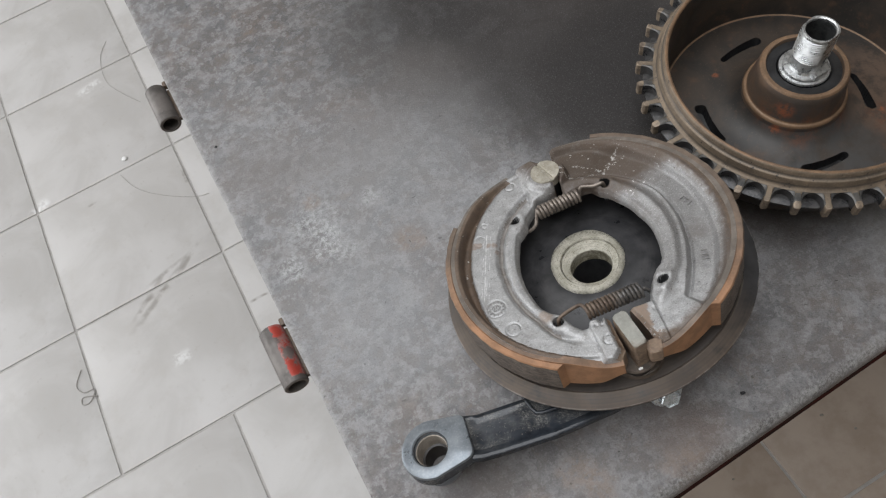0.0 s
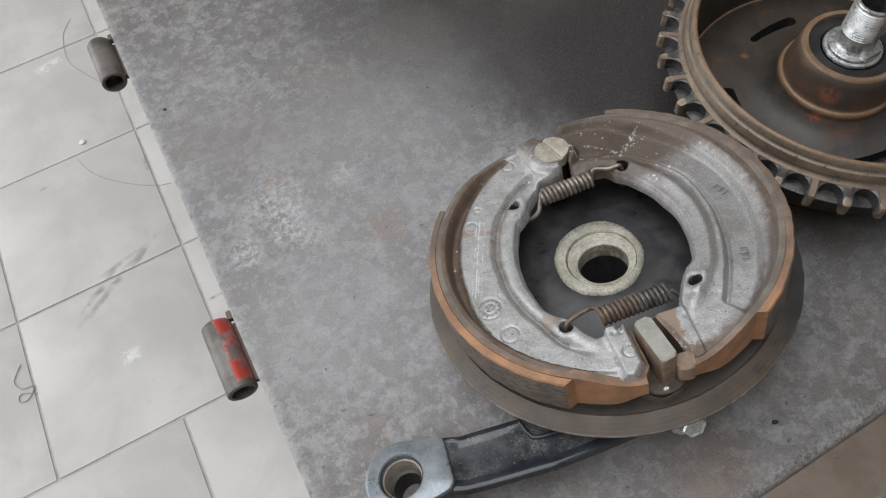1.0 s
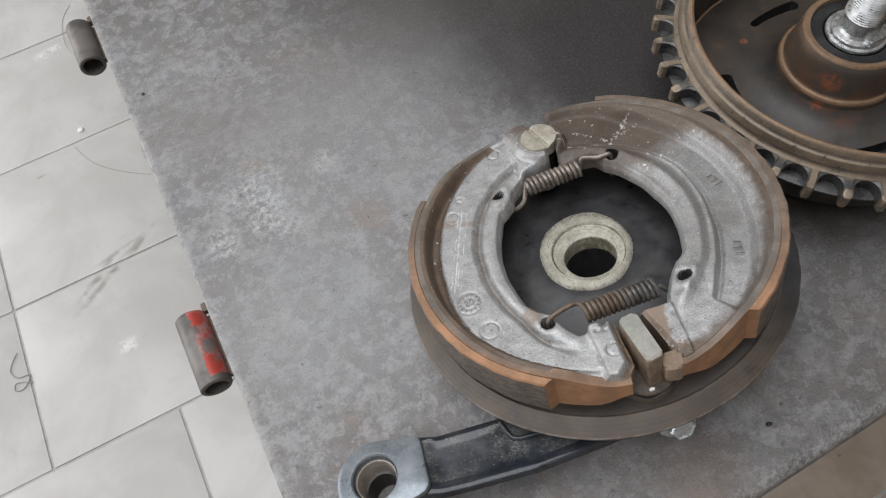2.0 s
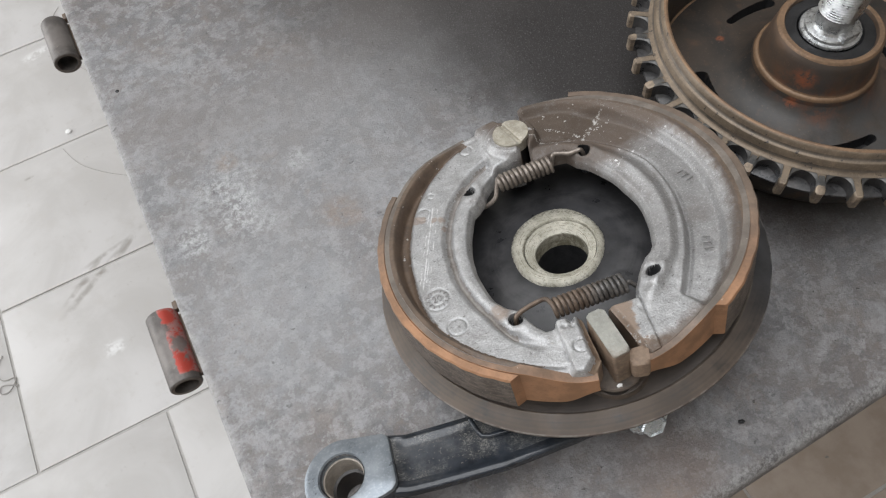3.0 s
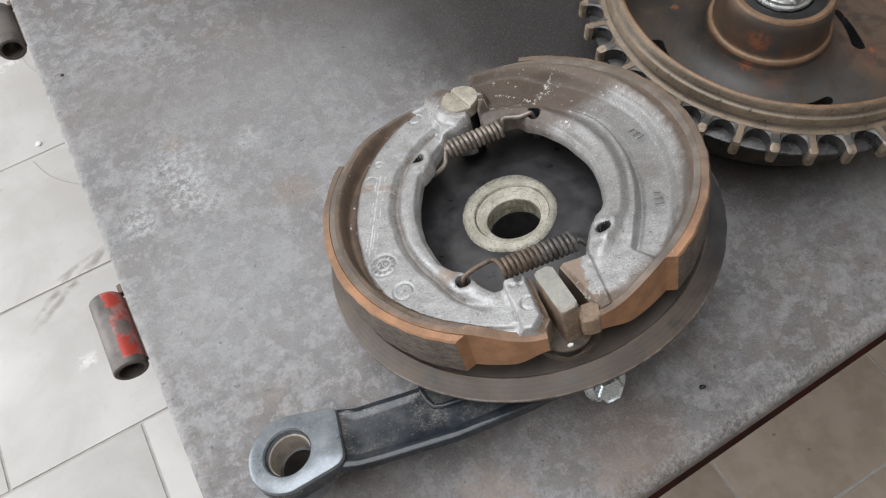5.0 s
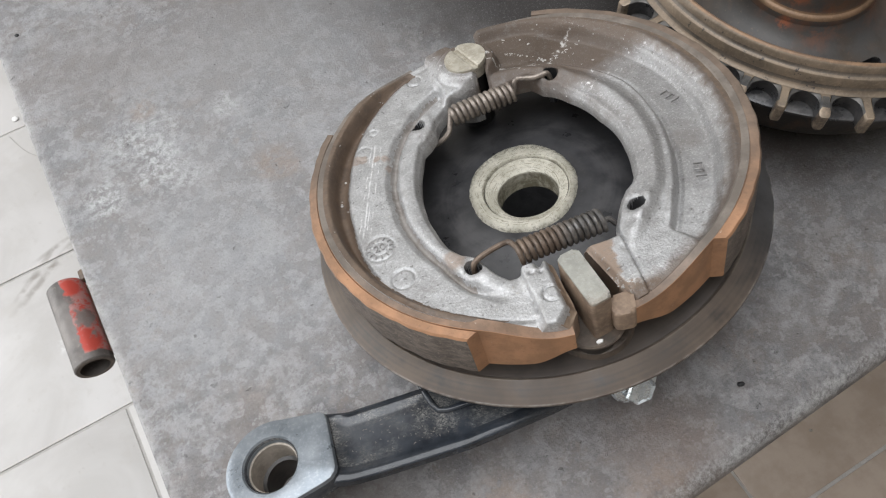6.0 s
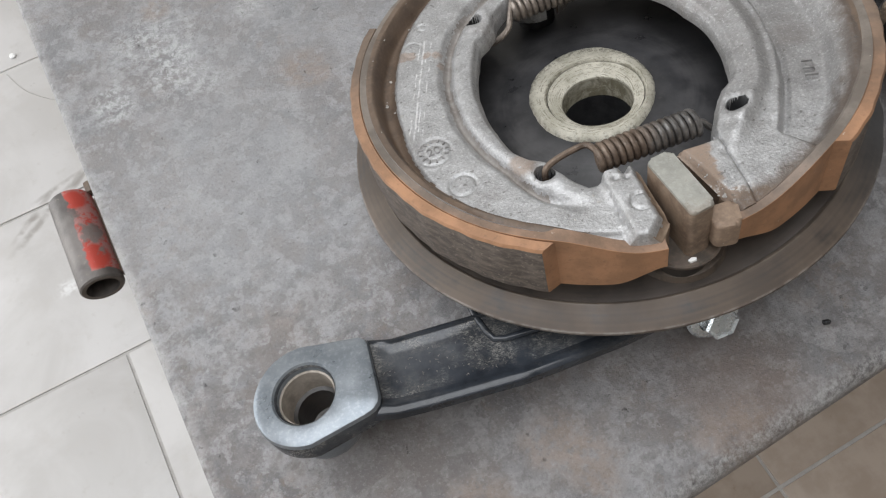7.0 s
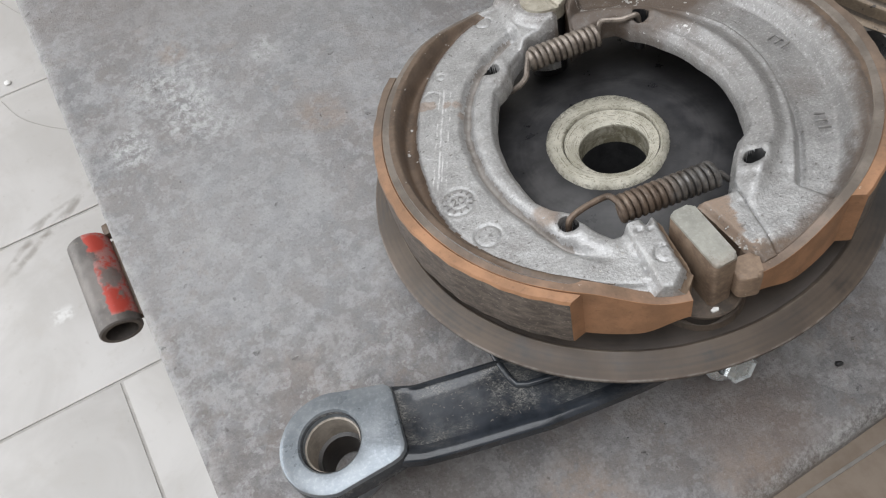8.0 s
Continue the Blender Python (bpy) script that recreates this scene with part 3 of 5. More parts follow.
def two_tone_wire():
    """Spring wire rusted brown at one end, grey and oily at the other."""
    n = Nodes("rusty_spring_wire")
    coarse, fine = n.noise(220, 5, 0.6), n.noise(900, 3, 0.6)
    brown = n.mix(n.ramp(coarse, 0.35, 0.66), (0.10, 0.072, 0.054), (0.21, 0.156, 0.118))
    grey = n.mix(n.ramp(coarse, 0.35, 0.66), (0.060, 0.056, 0.053), (0.165, 0.155, 0.147))
    clean = n.ramp(n.math("ADD", n.axis(0), n.math("MULTIPLY", n.math("SUBTRACT", coarse, 0.5), 0.02)), 0.001, 0.012)
    col = n.mix(clean, brown, grey)
    col = n.mix(n.math("MULTIPLY", n.ramp(fine, 0.55, 0.7), 0.4), col, (0.30, 0.26, 0.22))
    n.bump(n.math("ADD", coarse, fine), 0.5, 0.0002)
    return n.finish(col, n.math("SUBTRACT", 0.5, n.math("MULTIPLY", clean, 0.16)), 0.35)


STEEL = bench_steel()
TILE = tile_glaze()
GROUT = plain("grout", (0.41, 0.395, 0.375), (0.50, 0.485, 0.465), 60, 0.85)
PLASTER = plain("plaster", (0.50, 0.48, 0.45), (0.58, 0.56, 0.53), 3, 0.85, grain=60, relief=0.002)
ALLOY = cast_alloy()
DUST = plain("clay_dust", (0.098, 0.071, 0.053), (0.145, 0.103, 0.074), 160, 0.5, fleck=((0.5, 0.47, 0.42), 0.70))
ORANGE = toe_dust()
RIM_DUST = toe_dust("rim_dust", 0.95, (0.130, 0.110, 0.092), (0.200, 0.172, 0.146))
LINING = lining_face()
PLATE = plate_paint()
COLLAR = worn_collar()
ENAMEL = painted_black()
GLOSS = painted_black("clean_black_enamel", 0.12)
# worn enamel top, with its pale overhead reflection put into the colour
EYE = plain("blue_black_enamel", (0.20, 0.225, 0.25), (0.29, 0.315, 0.34), 70, 0.32, 0.5, fleck=((0.40, 0.38, 0.35), 0.72))
BUSH = plain("bush_bore", (0.34, 0.30, 0.255), (0.47, 0.42, 0.365), 200, 0.55, 0.0)
SPRING = plain("spring_wire", (0.15, 0.125, 0.108), (0.30, 0.258, 0.222), 220, 0.38, 0.5)
SPRING_RUST = two_tone_wire()
PIN = plain("pin_plating", (0.34, 0.31, 0.25), (0.47, 0.44, 0.37), 260, 0.5, 0.3, fleck=((0.14, 0.10, 0.07), 0.62))
CAM = cam_steel()
TAN_DUST = plain("tan_dust", (0.20, 0.14, 0.10), (0.29, 0.21, 0.15), 220, 0.6, fleck=((0.55, 0.53, 0.50), 0.66))
CAM_SIDE = plain("dusty_cam_side", (0.15, 0.105, 0.075), (0.27, 0.20, 0.145), 200, 0.55)
CHANNEL = plain("dusty_channel", (0.235, 0.212, 0.194), (0.335, 0.315, 0.298), 220, 0.5, 0.3, fleck=((0.55, 0.54, 0.52), 0.68))
MARK = plain("cast_mark_alloy", (0.22, 0.212, 0.205), (0.33, 0.325, 0.32), 300, 0.5, 0.3)
PAD_BROWN = plain("dusty_pad", (0.060, 0.050, 0.042), (0.115, 0.088, 0.068), 160, 0.42)
PAD_SHADE = plain("pad_shade", (0.025, 0.022, 0.020), (0.050, 0.042, 0.036), 200, 0.4)
ZINC = plain("zinc", (0.60, 0.66, 0.70), (0.76, 0.81, 0.84), 260, 0.28, 0.8)
CHROME = plain("bright_plating", (0.40, 0.41, 0.41), (0.68, 0.69, 0.69), 260, 0.3, 0.85, grain=1200, relief=0.0004)
BORE_SHADE = plain("bore_shade_steel", (0.060, 0.062, 0.062), (0.13, 0.132, 0.13), 200, 0.4, 0.6)
# oil seal rubber, and shade put into bores, holes, slots and recesses
RUBBER_SHADE = plain("oily_rubber_shade", (0.014, 0.014, 0.015), (0.03, 0.03, 0.031), 120, 0.36)
HUB = rusty_hub()
BOSS = rusty_hub("rusty_boss", (0.085, 0.064, 0.050), (0.150, 0.098, 0.066))
GROOVE = plain("dusty_groove", (0.088, 0.076, 0.064), (0.150, 0.122, 0.096), 140, 0.45, 0.25)
RUST_LIP = plain("rust_bright", (0.165, 0.106, 0.066), (0.255, 0.158, 0.093), 130, 0.5, 0.2)
CHAIN_TOP = plain("sprocket_face", (0.155, 0.122, 0.09), (0.235, 0.182, 0.13), 100, 0.5, 0.3, fleck=((0.06, 0.052, 0.047), 0.6))
GREASE = plain("greasy_root", (0.036, 0.036, 0.038), (0.090, 0.086, 0.084), 150, 0.30, 0.35)
HALO = plain("grey_greasy_film", (0.062, 0.062, 0.062), (0.125, 0.118, 0.108), 150, 0.38, 0.3)
TIP = plain("worn_tooth", (0.15, 0.118, 0.09), (0.34, 0.27, 0.20), 200, 0.45, 0.4)
TUBE_RED = tube_paint("tube_red_patches", True)
TUBE_BARE = tube_paint("tube_bare", False)
RED_SIDE = plain("oxide_red_paint", (0.007, 0.005, 0.004), (0.066, 0.008, 0.006), 40, 0.85, spec=0.06, fleck=((0.008, 0.007, 0.007), 0.56))
BARE_EDGE = plain("bare_edge", (0.52, 0.46, 0.40), (0.66, 0.60, 0.54), 160, 0.5, 0.1)
CRUMB = plain("lining_crumb", (0.32, 0.305, 0.285), (0.50, 0.485, 0.46), 500, 0.7)
WHITE = plain("white_chip", (0.75, 0.75, 0.73), (0.85, 0.85, 0.83), 300, 0.6)
SOOT = plain("dark_scrap", (0.02, 0.02, 0.021), (0.06, 0.06, 0.062), 400, 0.35, 0.4)
LINT = plain("grey_lint", (0.30, 0.285, 0.265), (0.40, 0.385, 0.36), 300, 0.8)
FIBRE = plain("brown_fibre", (0.19, 0.172, 0.15), (0.29, 0.265, 0.235), 300, 0.8)


# ---------------------------------------------------------------- mesh helpers
def part(name, bm, material, parent=None, label="", angle=38):
    me = bpy.data.meshes.new(name)
    bmesh.ops.recalc_face_normals(bm, faces=bm.faces)
    bm.to_mesh(me)
    bm.free()
    for m in material if isinstance(material, (list, tuple)) else (material,):
        me.materials.append(m)
    for p in me.polygons:
        p.use_smooth = True
    me.set_sharp_from_angle(angle=radians(angle))
    ob = new(name, me)
    ob.parent = parent
    if label:
        tagged(ob, label)
    return ob


def empty(name, m, label, category, group="", kind=""):
    ob = new(name)
    ob.matrix_world = m
    ob.empty_display_size = 0.02
    return tagged(ob, label, category, group, kind)


def lathe(bm, profile, segs=96, mats=None, centre=(0, 0), wobble=None):
    """Turns (radius, height) pairs in mm about the z axis."""
    rings = []
    for r, z in profile:
        ring = []
        for i in range(segs):
            a = 2 * math.pi * i / segs
            rr = r + (wobble(a, r) if wobble else 0)
            ring.append(bm.verts.new(((centre[0] + rr * math.cos(a)) * MM, (centre[1] + rr * math.sin(a)) * MM, z * MM)))
        rings.append(ring)
    for k, (p, q) in enumerate(zip(rings, rings[1:])):
        for i in range(segs):
            f = bm.faces.new((p[i], p[(i + 1) % segs], q[(i + 1) % segs], q[i]))
            f.material_index = mats[k] if mats else 0
    return rings


def sweep(bm, points, radius, sides=10, closed_ends=True):
    """A round wire along points in metres."""
    pts = [Vector(p) for p in points]
    rings, side = [], None
    for i, p in enumerate(pts):
        way = (pts[min(i + 1, len(pts) - 1)] - pts[max(i - 1, 0)]).normalized()
        if side is None:
            side = way.orthogonal().normalized()
        side = (side - way * side.dot(way)).normalized()
        up = way.cross(side)
        rings.append([bm.verts.new(p + radius * (math.cos(2 * math.pi * k / sides) * side + math.sin(2 * math.pi * k / sides) * up)) for k in range(sides)])
    for a, b in zip(rings, rings[1:]):
        for k in range(sides):
            bm.faces.new((a[k], a[(k + 1) % sides], b[(k + 1) % sides], b[k]))
    if closed_ends:
        bm.faces.new(rings[0])
        bm.faces.new(rings[-1])


def box(bm, lo, hi, bevel=0.0):
    """A block between two corners in metres, with its edges rounded."""
    verts = [bm.verts.new((x, y, z)) for x in (lo[0], hi[0]) for y in (lo[1], hi[1]) for z in (lo[2], hi[2])]
    faces = [bm.faces.new([verts[i] for i in f]) for f in ((0, 1, 3, 2), (4, 6, 7, 5), (0, 4, 5, 1), (2, 3, 7, 6), (0, 2, 6, 4), (1, 5, 7, 3))]
    if bevel:
        edges = {e for f in faces for e in f.edges}
        bmesh.ops.bevel(bm, geom=list(edges), offset=bevel, segments=2, profile=0.6, affect="EDGES")


def prism(bm, outline, low, high, bevel=0.0, top=0, side=0):
    """An outline in mm drawn up from low to high; low and high may be functions of x and y."""
    lo = low if callable(low) else (lambda x, y: low)
    hi = high if callable(high) else (lambda x, y: high)
    a = [bm.verts.new((x * MM, y * MM, lo(x, y) * MM)) for x, y in outline]
    b = [bm.verts.new((x * MM, y * MM, hi(x, y) * MM)) for x, y in outline]
    f = bm.faces.new(b)
    f.material_index = top
    bm.faces.new(a[::-1]).material_index = side
    for i in range(len(a)):
        j = (i + 1) % len(a)
        bm.faces.new((a[i], a[j], b[j], b[i])).material_index = side
    if bevel:
        bmesh.ops.bevel(bm, geom=list(f.edges), offset=bevel * MM, segments=3, profile=0.55, affect="EDGES")


def curve(table):
    """A smooth function through (position, value) pairs."""
    xs, ys = zip(*sorted(table))
    return lambda x: float(np.interp(x, xs, ys))


def step(a, b, x):
    t = min(1.0, max(0.0, (x - a) / (b - a)))
    return t * t * (3 - 2 * t)


# ---------------------------------------------------------------- the workshop
TURNED = Matrix.Rotation(radians(SKEW), 4, "Z")
TILE_TURN = Matrix.Rotation(radians(20.7), 4, "Z")
floor = empty("floor", Matrix.Translation((0, 0, FLOOR_Z)) @ TILE_TURN, "pale marbled ceramic tiles with grey joints, scuffed", "floor", kind="structure")


def floor_sheet():
    bm = bmesh.new()
    box(bm, (-4.3, -4.3, -0.12), (4.3, 4.3, -0.0026))
    part("mortar_bed", bm, GROUT, floor)


def rows_of_tiles():
    size, gap = 0.300, 0.0046
    half = (size - gap) / 2
    bm = bmesh.new()
    box(bm, (-half, -half, -0.009), (half, half, 0.0), 0.0012)
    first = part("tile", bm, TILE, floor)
    origin = TILE_TURN.inverted() @ Vector((-0.523, 0.551, 0))
    made = 0
    rest = bmesh.new()
    for j in range(-17, 18):
        for i in range(-17, 18):
            shift = -0.096 if j == -2 else 0.0
            x, y = origin.x + (i + 0.5) * size + shift, origin.y + (j + 0.5) * size
            spot = TILE_TURN @ Vector((x, y, 0))
            if max(abs(spot.x), abs(spot.y)) > 3.15:
                continue
            close = -1.5 < x < 1.2 and -1.1 < y < 2.0
            if close:
                ob = first if made == 0 else new("tile", first.data)
                ob.parent = floor
                ob.location = (x, y, 0.0005 * ((i * 7 + j * 13) % 3 - 1))
                made += 1
            else:
                box(rest, (x - half, y - half, -0.009), (x + half, y + half, 0.0))
    tagged(part("far_tiles", rest, TILE, floor), kind="stuff")


floor_sheet()


def wall(name, lo, hi, hole=None):
    """A wall box, or the four boxes round an opening given as (along lo, along hi, z lo, z hi)."""
    bm = bmesh.new()
    if hole is None:
        box(bm, lo, hi)
    else:
        k = 0 if hi[0] - lo[0] > hi[1] - lo[1] else 1
        for a, b, c, d in ((lo[k], hole[0], lo[2], hi[2]), (hole[1], hi[k], lo[2], hi[2]), (hole[0], hole[1], lo[2], hole[2]), (hole[0], hole[1], hole[3], hi[2])):
            if b - a > 0.001 and d - c > 0.001:
                p, q = list(lo), list(hi)
                p[k], q[k], p[2], q[2] = a, b, c, d
                box(bm, p, q)
    ob = part(name, bm, PLASTER)
    return tagged(ob, "grey-white plastered workshop wall", "wall", kind="structure")


Z0, Z1 = FLOOR_Z - 0.12, 2.359
wall("wall_west", (-3.2, -3.0, Z0), (-3.0, 3.2, Z1), (-1.1, 2.1, FLOOR_Z, 1.75))
wall("wall_east", (3.0, -3.0, Z0), (3.2, 3.2, Z1))
wall("wall_south", (-3.2, -3.2, Z0), (3.2, -3.0, Z1))
wall("wall_north", (-3.0, 3.0, Z0), (3.0, 3.2, Z1))


def ceiling():
    bm = bmesh.new()
    for lo, hi in (((-3.2, -3.2), (-2.15, 3.2)), ((0.45, -3.2), (3.2, 3.2)), ((-2.15, -3.2), (0.45, -1.1)), ((-2.15, 1.3), (0.45, 3.2))):
        box(bm, (*lo, 2.36), (*hi, 2.5))
    tagged(part("ceiling", bm, PLASTER), "plain grey-white ceiling with a roof light", "ceiling", kind="structure")


ceiling()


# ---------------------------------------------------------------- the bench
BENCH = Matrix.Translation((*CORNER, 0)) @ TURNED
bench = empty("workbench", BENCH, "steel-topped workbench, stained and scuffed, with oxide-red side", "workbench")
WIDE, DEEP = 1.3, 0.78


def front_line(x):
    """How far the bent front edge runs out of square at a place along it."""
    return -0.0032 + 0.028 * x



def bench_top():
    """A plate with its front edge bent down."""
    bm = bmesh.new()
    prof = [(DEEP, -0.006), (DEEP, 0.0), (DEEP * 0.6, 0.0), (DEEP * 0.3, 0.0), (0.02, 0.0)]
    prof += [(0.0075 - 0.0095 * math.sin(a), -0.0095 + 0.0095 * math.cos(a)) for a in np.linspace(0, math.pi / 2, 9)]
    prof += [(-0.002, -0.013), (0.0015, -0.013), (0.0015, -0.0095), (0.012, -0.006)]
    xs = [0.0, 0.0012, 0.3, 0.7, WIDE - 0.001, WIDE]
    rings = []
    for x in xs:
        drop = 0.0008 if x in (xs[0], xs[-1]) else 0.0
        rings.append([bm.verts.new((x, y + (front_line(x) if y < 0.05 else 0), z - (drop if z > -0.004 else 0))) for y, z in prof])
    n = len(prof)
    for a, b in zip(rings, rings[1:]):
        for k in range(n):
            bm.faces.new((a[k], a[(k + 1) % n], b[(k + 1) % n], b[k]))
    bm.faces.new(rings[0])
    bm.faces.new(rings[-1])
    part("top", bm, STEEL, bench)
    def along_front(name, near, far, low, high, material, label, wave=0.0):
        """A strip that follows the front edge, set back under the lip; wave roughens its lower edge."""
        bm = bmesh.new()
        rows = []
        for x in np.linspace(0.012, WIDE - 0.03, 160):
            y, sag = front_line(x), wave * noise.noise(Vector((x * 60, 3.1, 0.4)))
            rows.append([bm.verts.new(p) for p in ((x, y + near, high), (x, y + near, low + sag), (x, y + far, low + sag), (x, y + far, high))])
        for p, q in zip(rows, rows[1:]):
            for k in range(4):
                bm.faces.new((p[k], p[(k + 1) % 4], q[(k + 1) % 4], q[k]))
        bm.faces.new(rows[0])
        bm.faces.new(rows[-1])
        part(name, bm, material, bench, label)

    along_front("apron", 0.0075, 0.0125, -0.325, -0.0062, RED_SIDE, "chipped dark red painted apron panel", 0.003)
    along_front("bare_strip", 0.0068, 0.0076, -0.150, -0.090, BARE_EDGE, "bare steel strip where the paint has chipped", 0.006)
    bm = bmesh.new()
    box(bm, (0.02, DEEP - 0.03, -0.05), (WIDE - 0.02, DEEP - 0.024, -0.0062), 0.001)
    part("rear_rail", bm, RED_SIDE, bench)
    bm = bmesh.new()
    box(bm, (0.05, 0.05, -0.045), (WIDE - 0.05, 0.09, -0.0062), 0.002)
    part("bearer", bm, RED_SIDE, bench)
    for x in (0.09, WIDE - 0.13):
        for y in (0.09, DEEP - 0.13):
            bm = bmesh.new()
            box(bm, (x, y, FLOOR_Z + 0.0006), (x + 0.04, y + 0.04, -0.0062), 0.002)
            part("leg", bm, RED_SIDE, bench)


bench_top()


def hinge_tube(material, along, length, label):
    """A short welded tube lying along the side edge of the bench top."""
    ro, ri = 7.3, 5.4
    bm = bmesh.new()
    prof = [(ri, 0), (ro - 0.5, 0), (ro, 0.6), (ro, length - 0.6), (ro - 0.5, length), (ri, length)]
    segs = 40
    rings = [[bm.verts.new((r * MM * math.cos(2 * math.pi * i / segs), z * MM, r * MM * math.sin(2 * math.pi * i / segs))) for i in range(segs)] for r, z in prof]
    for k in range(len(rings)):
        p, q = rings[k], rings[(k + 1) % len(rings)]
        for i in range(segs):
            bm.faces.new((p[i], p[(i + 1) % segs], q[(i + 1) % segs], q[i])).material_index = 1 if k == len(rings) - 1 else 0
    ob = part("hinge_tube", bm, [material, TUBE_BARE], bench, label)
    ob.location = (-0.0098, along, -0.0078)
    bm = bmesh.new()
    box(bm, (-0.0036, along + 0.003, -0.0122), (0.0012, along + length * MM - 0.002, -0.0084), 0.0014)
    box(bm, (-0.0034, along + length * MM - 0.0015, -0.0092), (0.0004, along + length * MM + 0.0036, -0.0048), 0.0015)
    part("weld_bead", bm, DUST, bench)


hinge_tube(TUBE_RED, 0.1484, 38.0, "steel hinge tube with flaking red paint")
hinge_tube(TUBE_BARE, 0.3660, 34.5, "bare rusty steel hinge tube")


# ---------------------------------------------------------------- the brake
AXES = Matrix(((0.98973, 0.02935, -0.13988), (0.0, 0.97869, 0.20536), (0.14293, -0.20325, 0.96864))).to_4x4()
BRAKE = Matrix.Translation((0, 0, 0.05268)) @ AXES
brake = empty("drum_brake", BRAKE, "dusty motorcycle drum brake panel with two shoes, tilted on its lever", "brake")


def backing_plate():
    bm = bmesh.new()
    prof = [(14.0, -50), (14.0, -18.9), (19.0, -18.3), (23, -18.6), (28, -19.6), (36, -21.2), (46, -22.4), (60, -23.0), (68.6, -23.2), (70.0, -23.3), (70.5, -22.7), (71.1, -22.4)]
    prof += [(71.7, -22.6), (74.2, -23.9), (77.0, -25.4), (77.7, -25.9), (77.8, -26.3), (77.5, -27.2), (75.0, -29.0), (71.5, -35.4), (69, -35.7), (60, -32), (25, -32), (20, -50)]
    rings = lathe(bm, prof, 160, centre=(1.5, 1.1))
    for i in range(160):
        bm.faces.new((rings[-1][i], rings[-1][(i + 1) % 160], rings[0][(i + 1) % 160], rings[0][i]))
    part("backing_plate", bm, PLATE, brake, "black backing plate with brown-dusted rim")
    bm = bmesh.new()

    def ragged(a, r):
        # the bore and the outer flange are worn off centre
        shift = -2.3 * math.sin(a) + 0.2 * math.cos(a) if r < 11.5 else (1.3 * math.sin(a) - 1.0 * math.cos(a) - 0.7 * math.cos(2 * a) if r > 15 else 0.0)
        return shift + 0.16 * math.sin(5 * a + 1) + 0.07 * math.sin(11 * a) + 0.05 * math.sin(29 * a + 2) + 0.04 * math.sin(47 * a) if r > 17 else shift

    prof = [(9.9, -49.5), (9.9, -26.2), (10.1, -25.8), (10.1, -18.9), (10.3, -18.3), (10.9, -18.0), (12.4, -18.1), (14.2, -17.8), (14.4, -18.4), (14.6, -17.0), (15.0, -16.6), (17.4, -16.8), (18.7, -17.5), (19.3, -18.8)]
    # deep bore and groove line are near-black: their shade put into the colour
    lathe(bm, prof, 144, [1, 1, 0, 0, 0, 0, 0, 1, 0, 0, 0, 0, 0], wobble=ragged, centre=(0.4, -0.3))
    part("hub_collar", bm, [COLLAR, RUBBER_SHADE], brake, "pale olive scratched bearing collar")


backing_plate()

PIN_AT = (-9.6, 46.0)


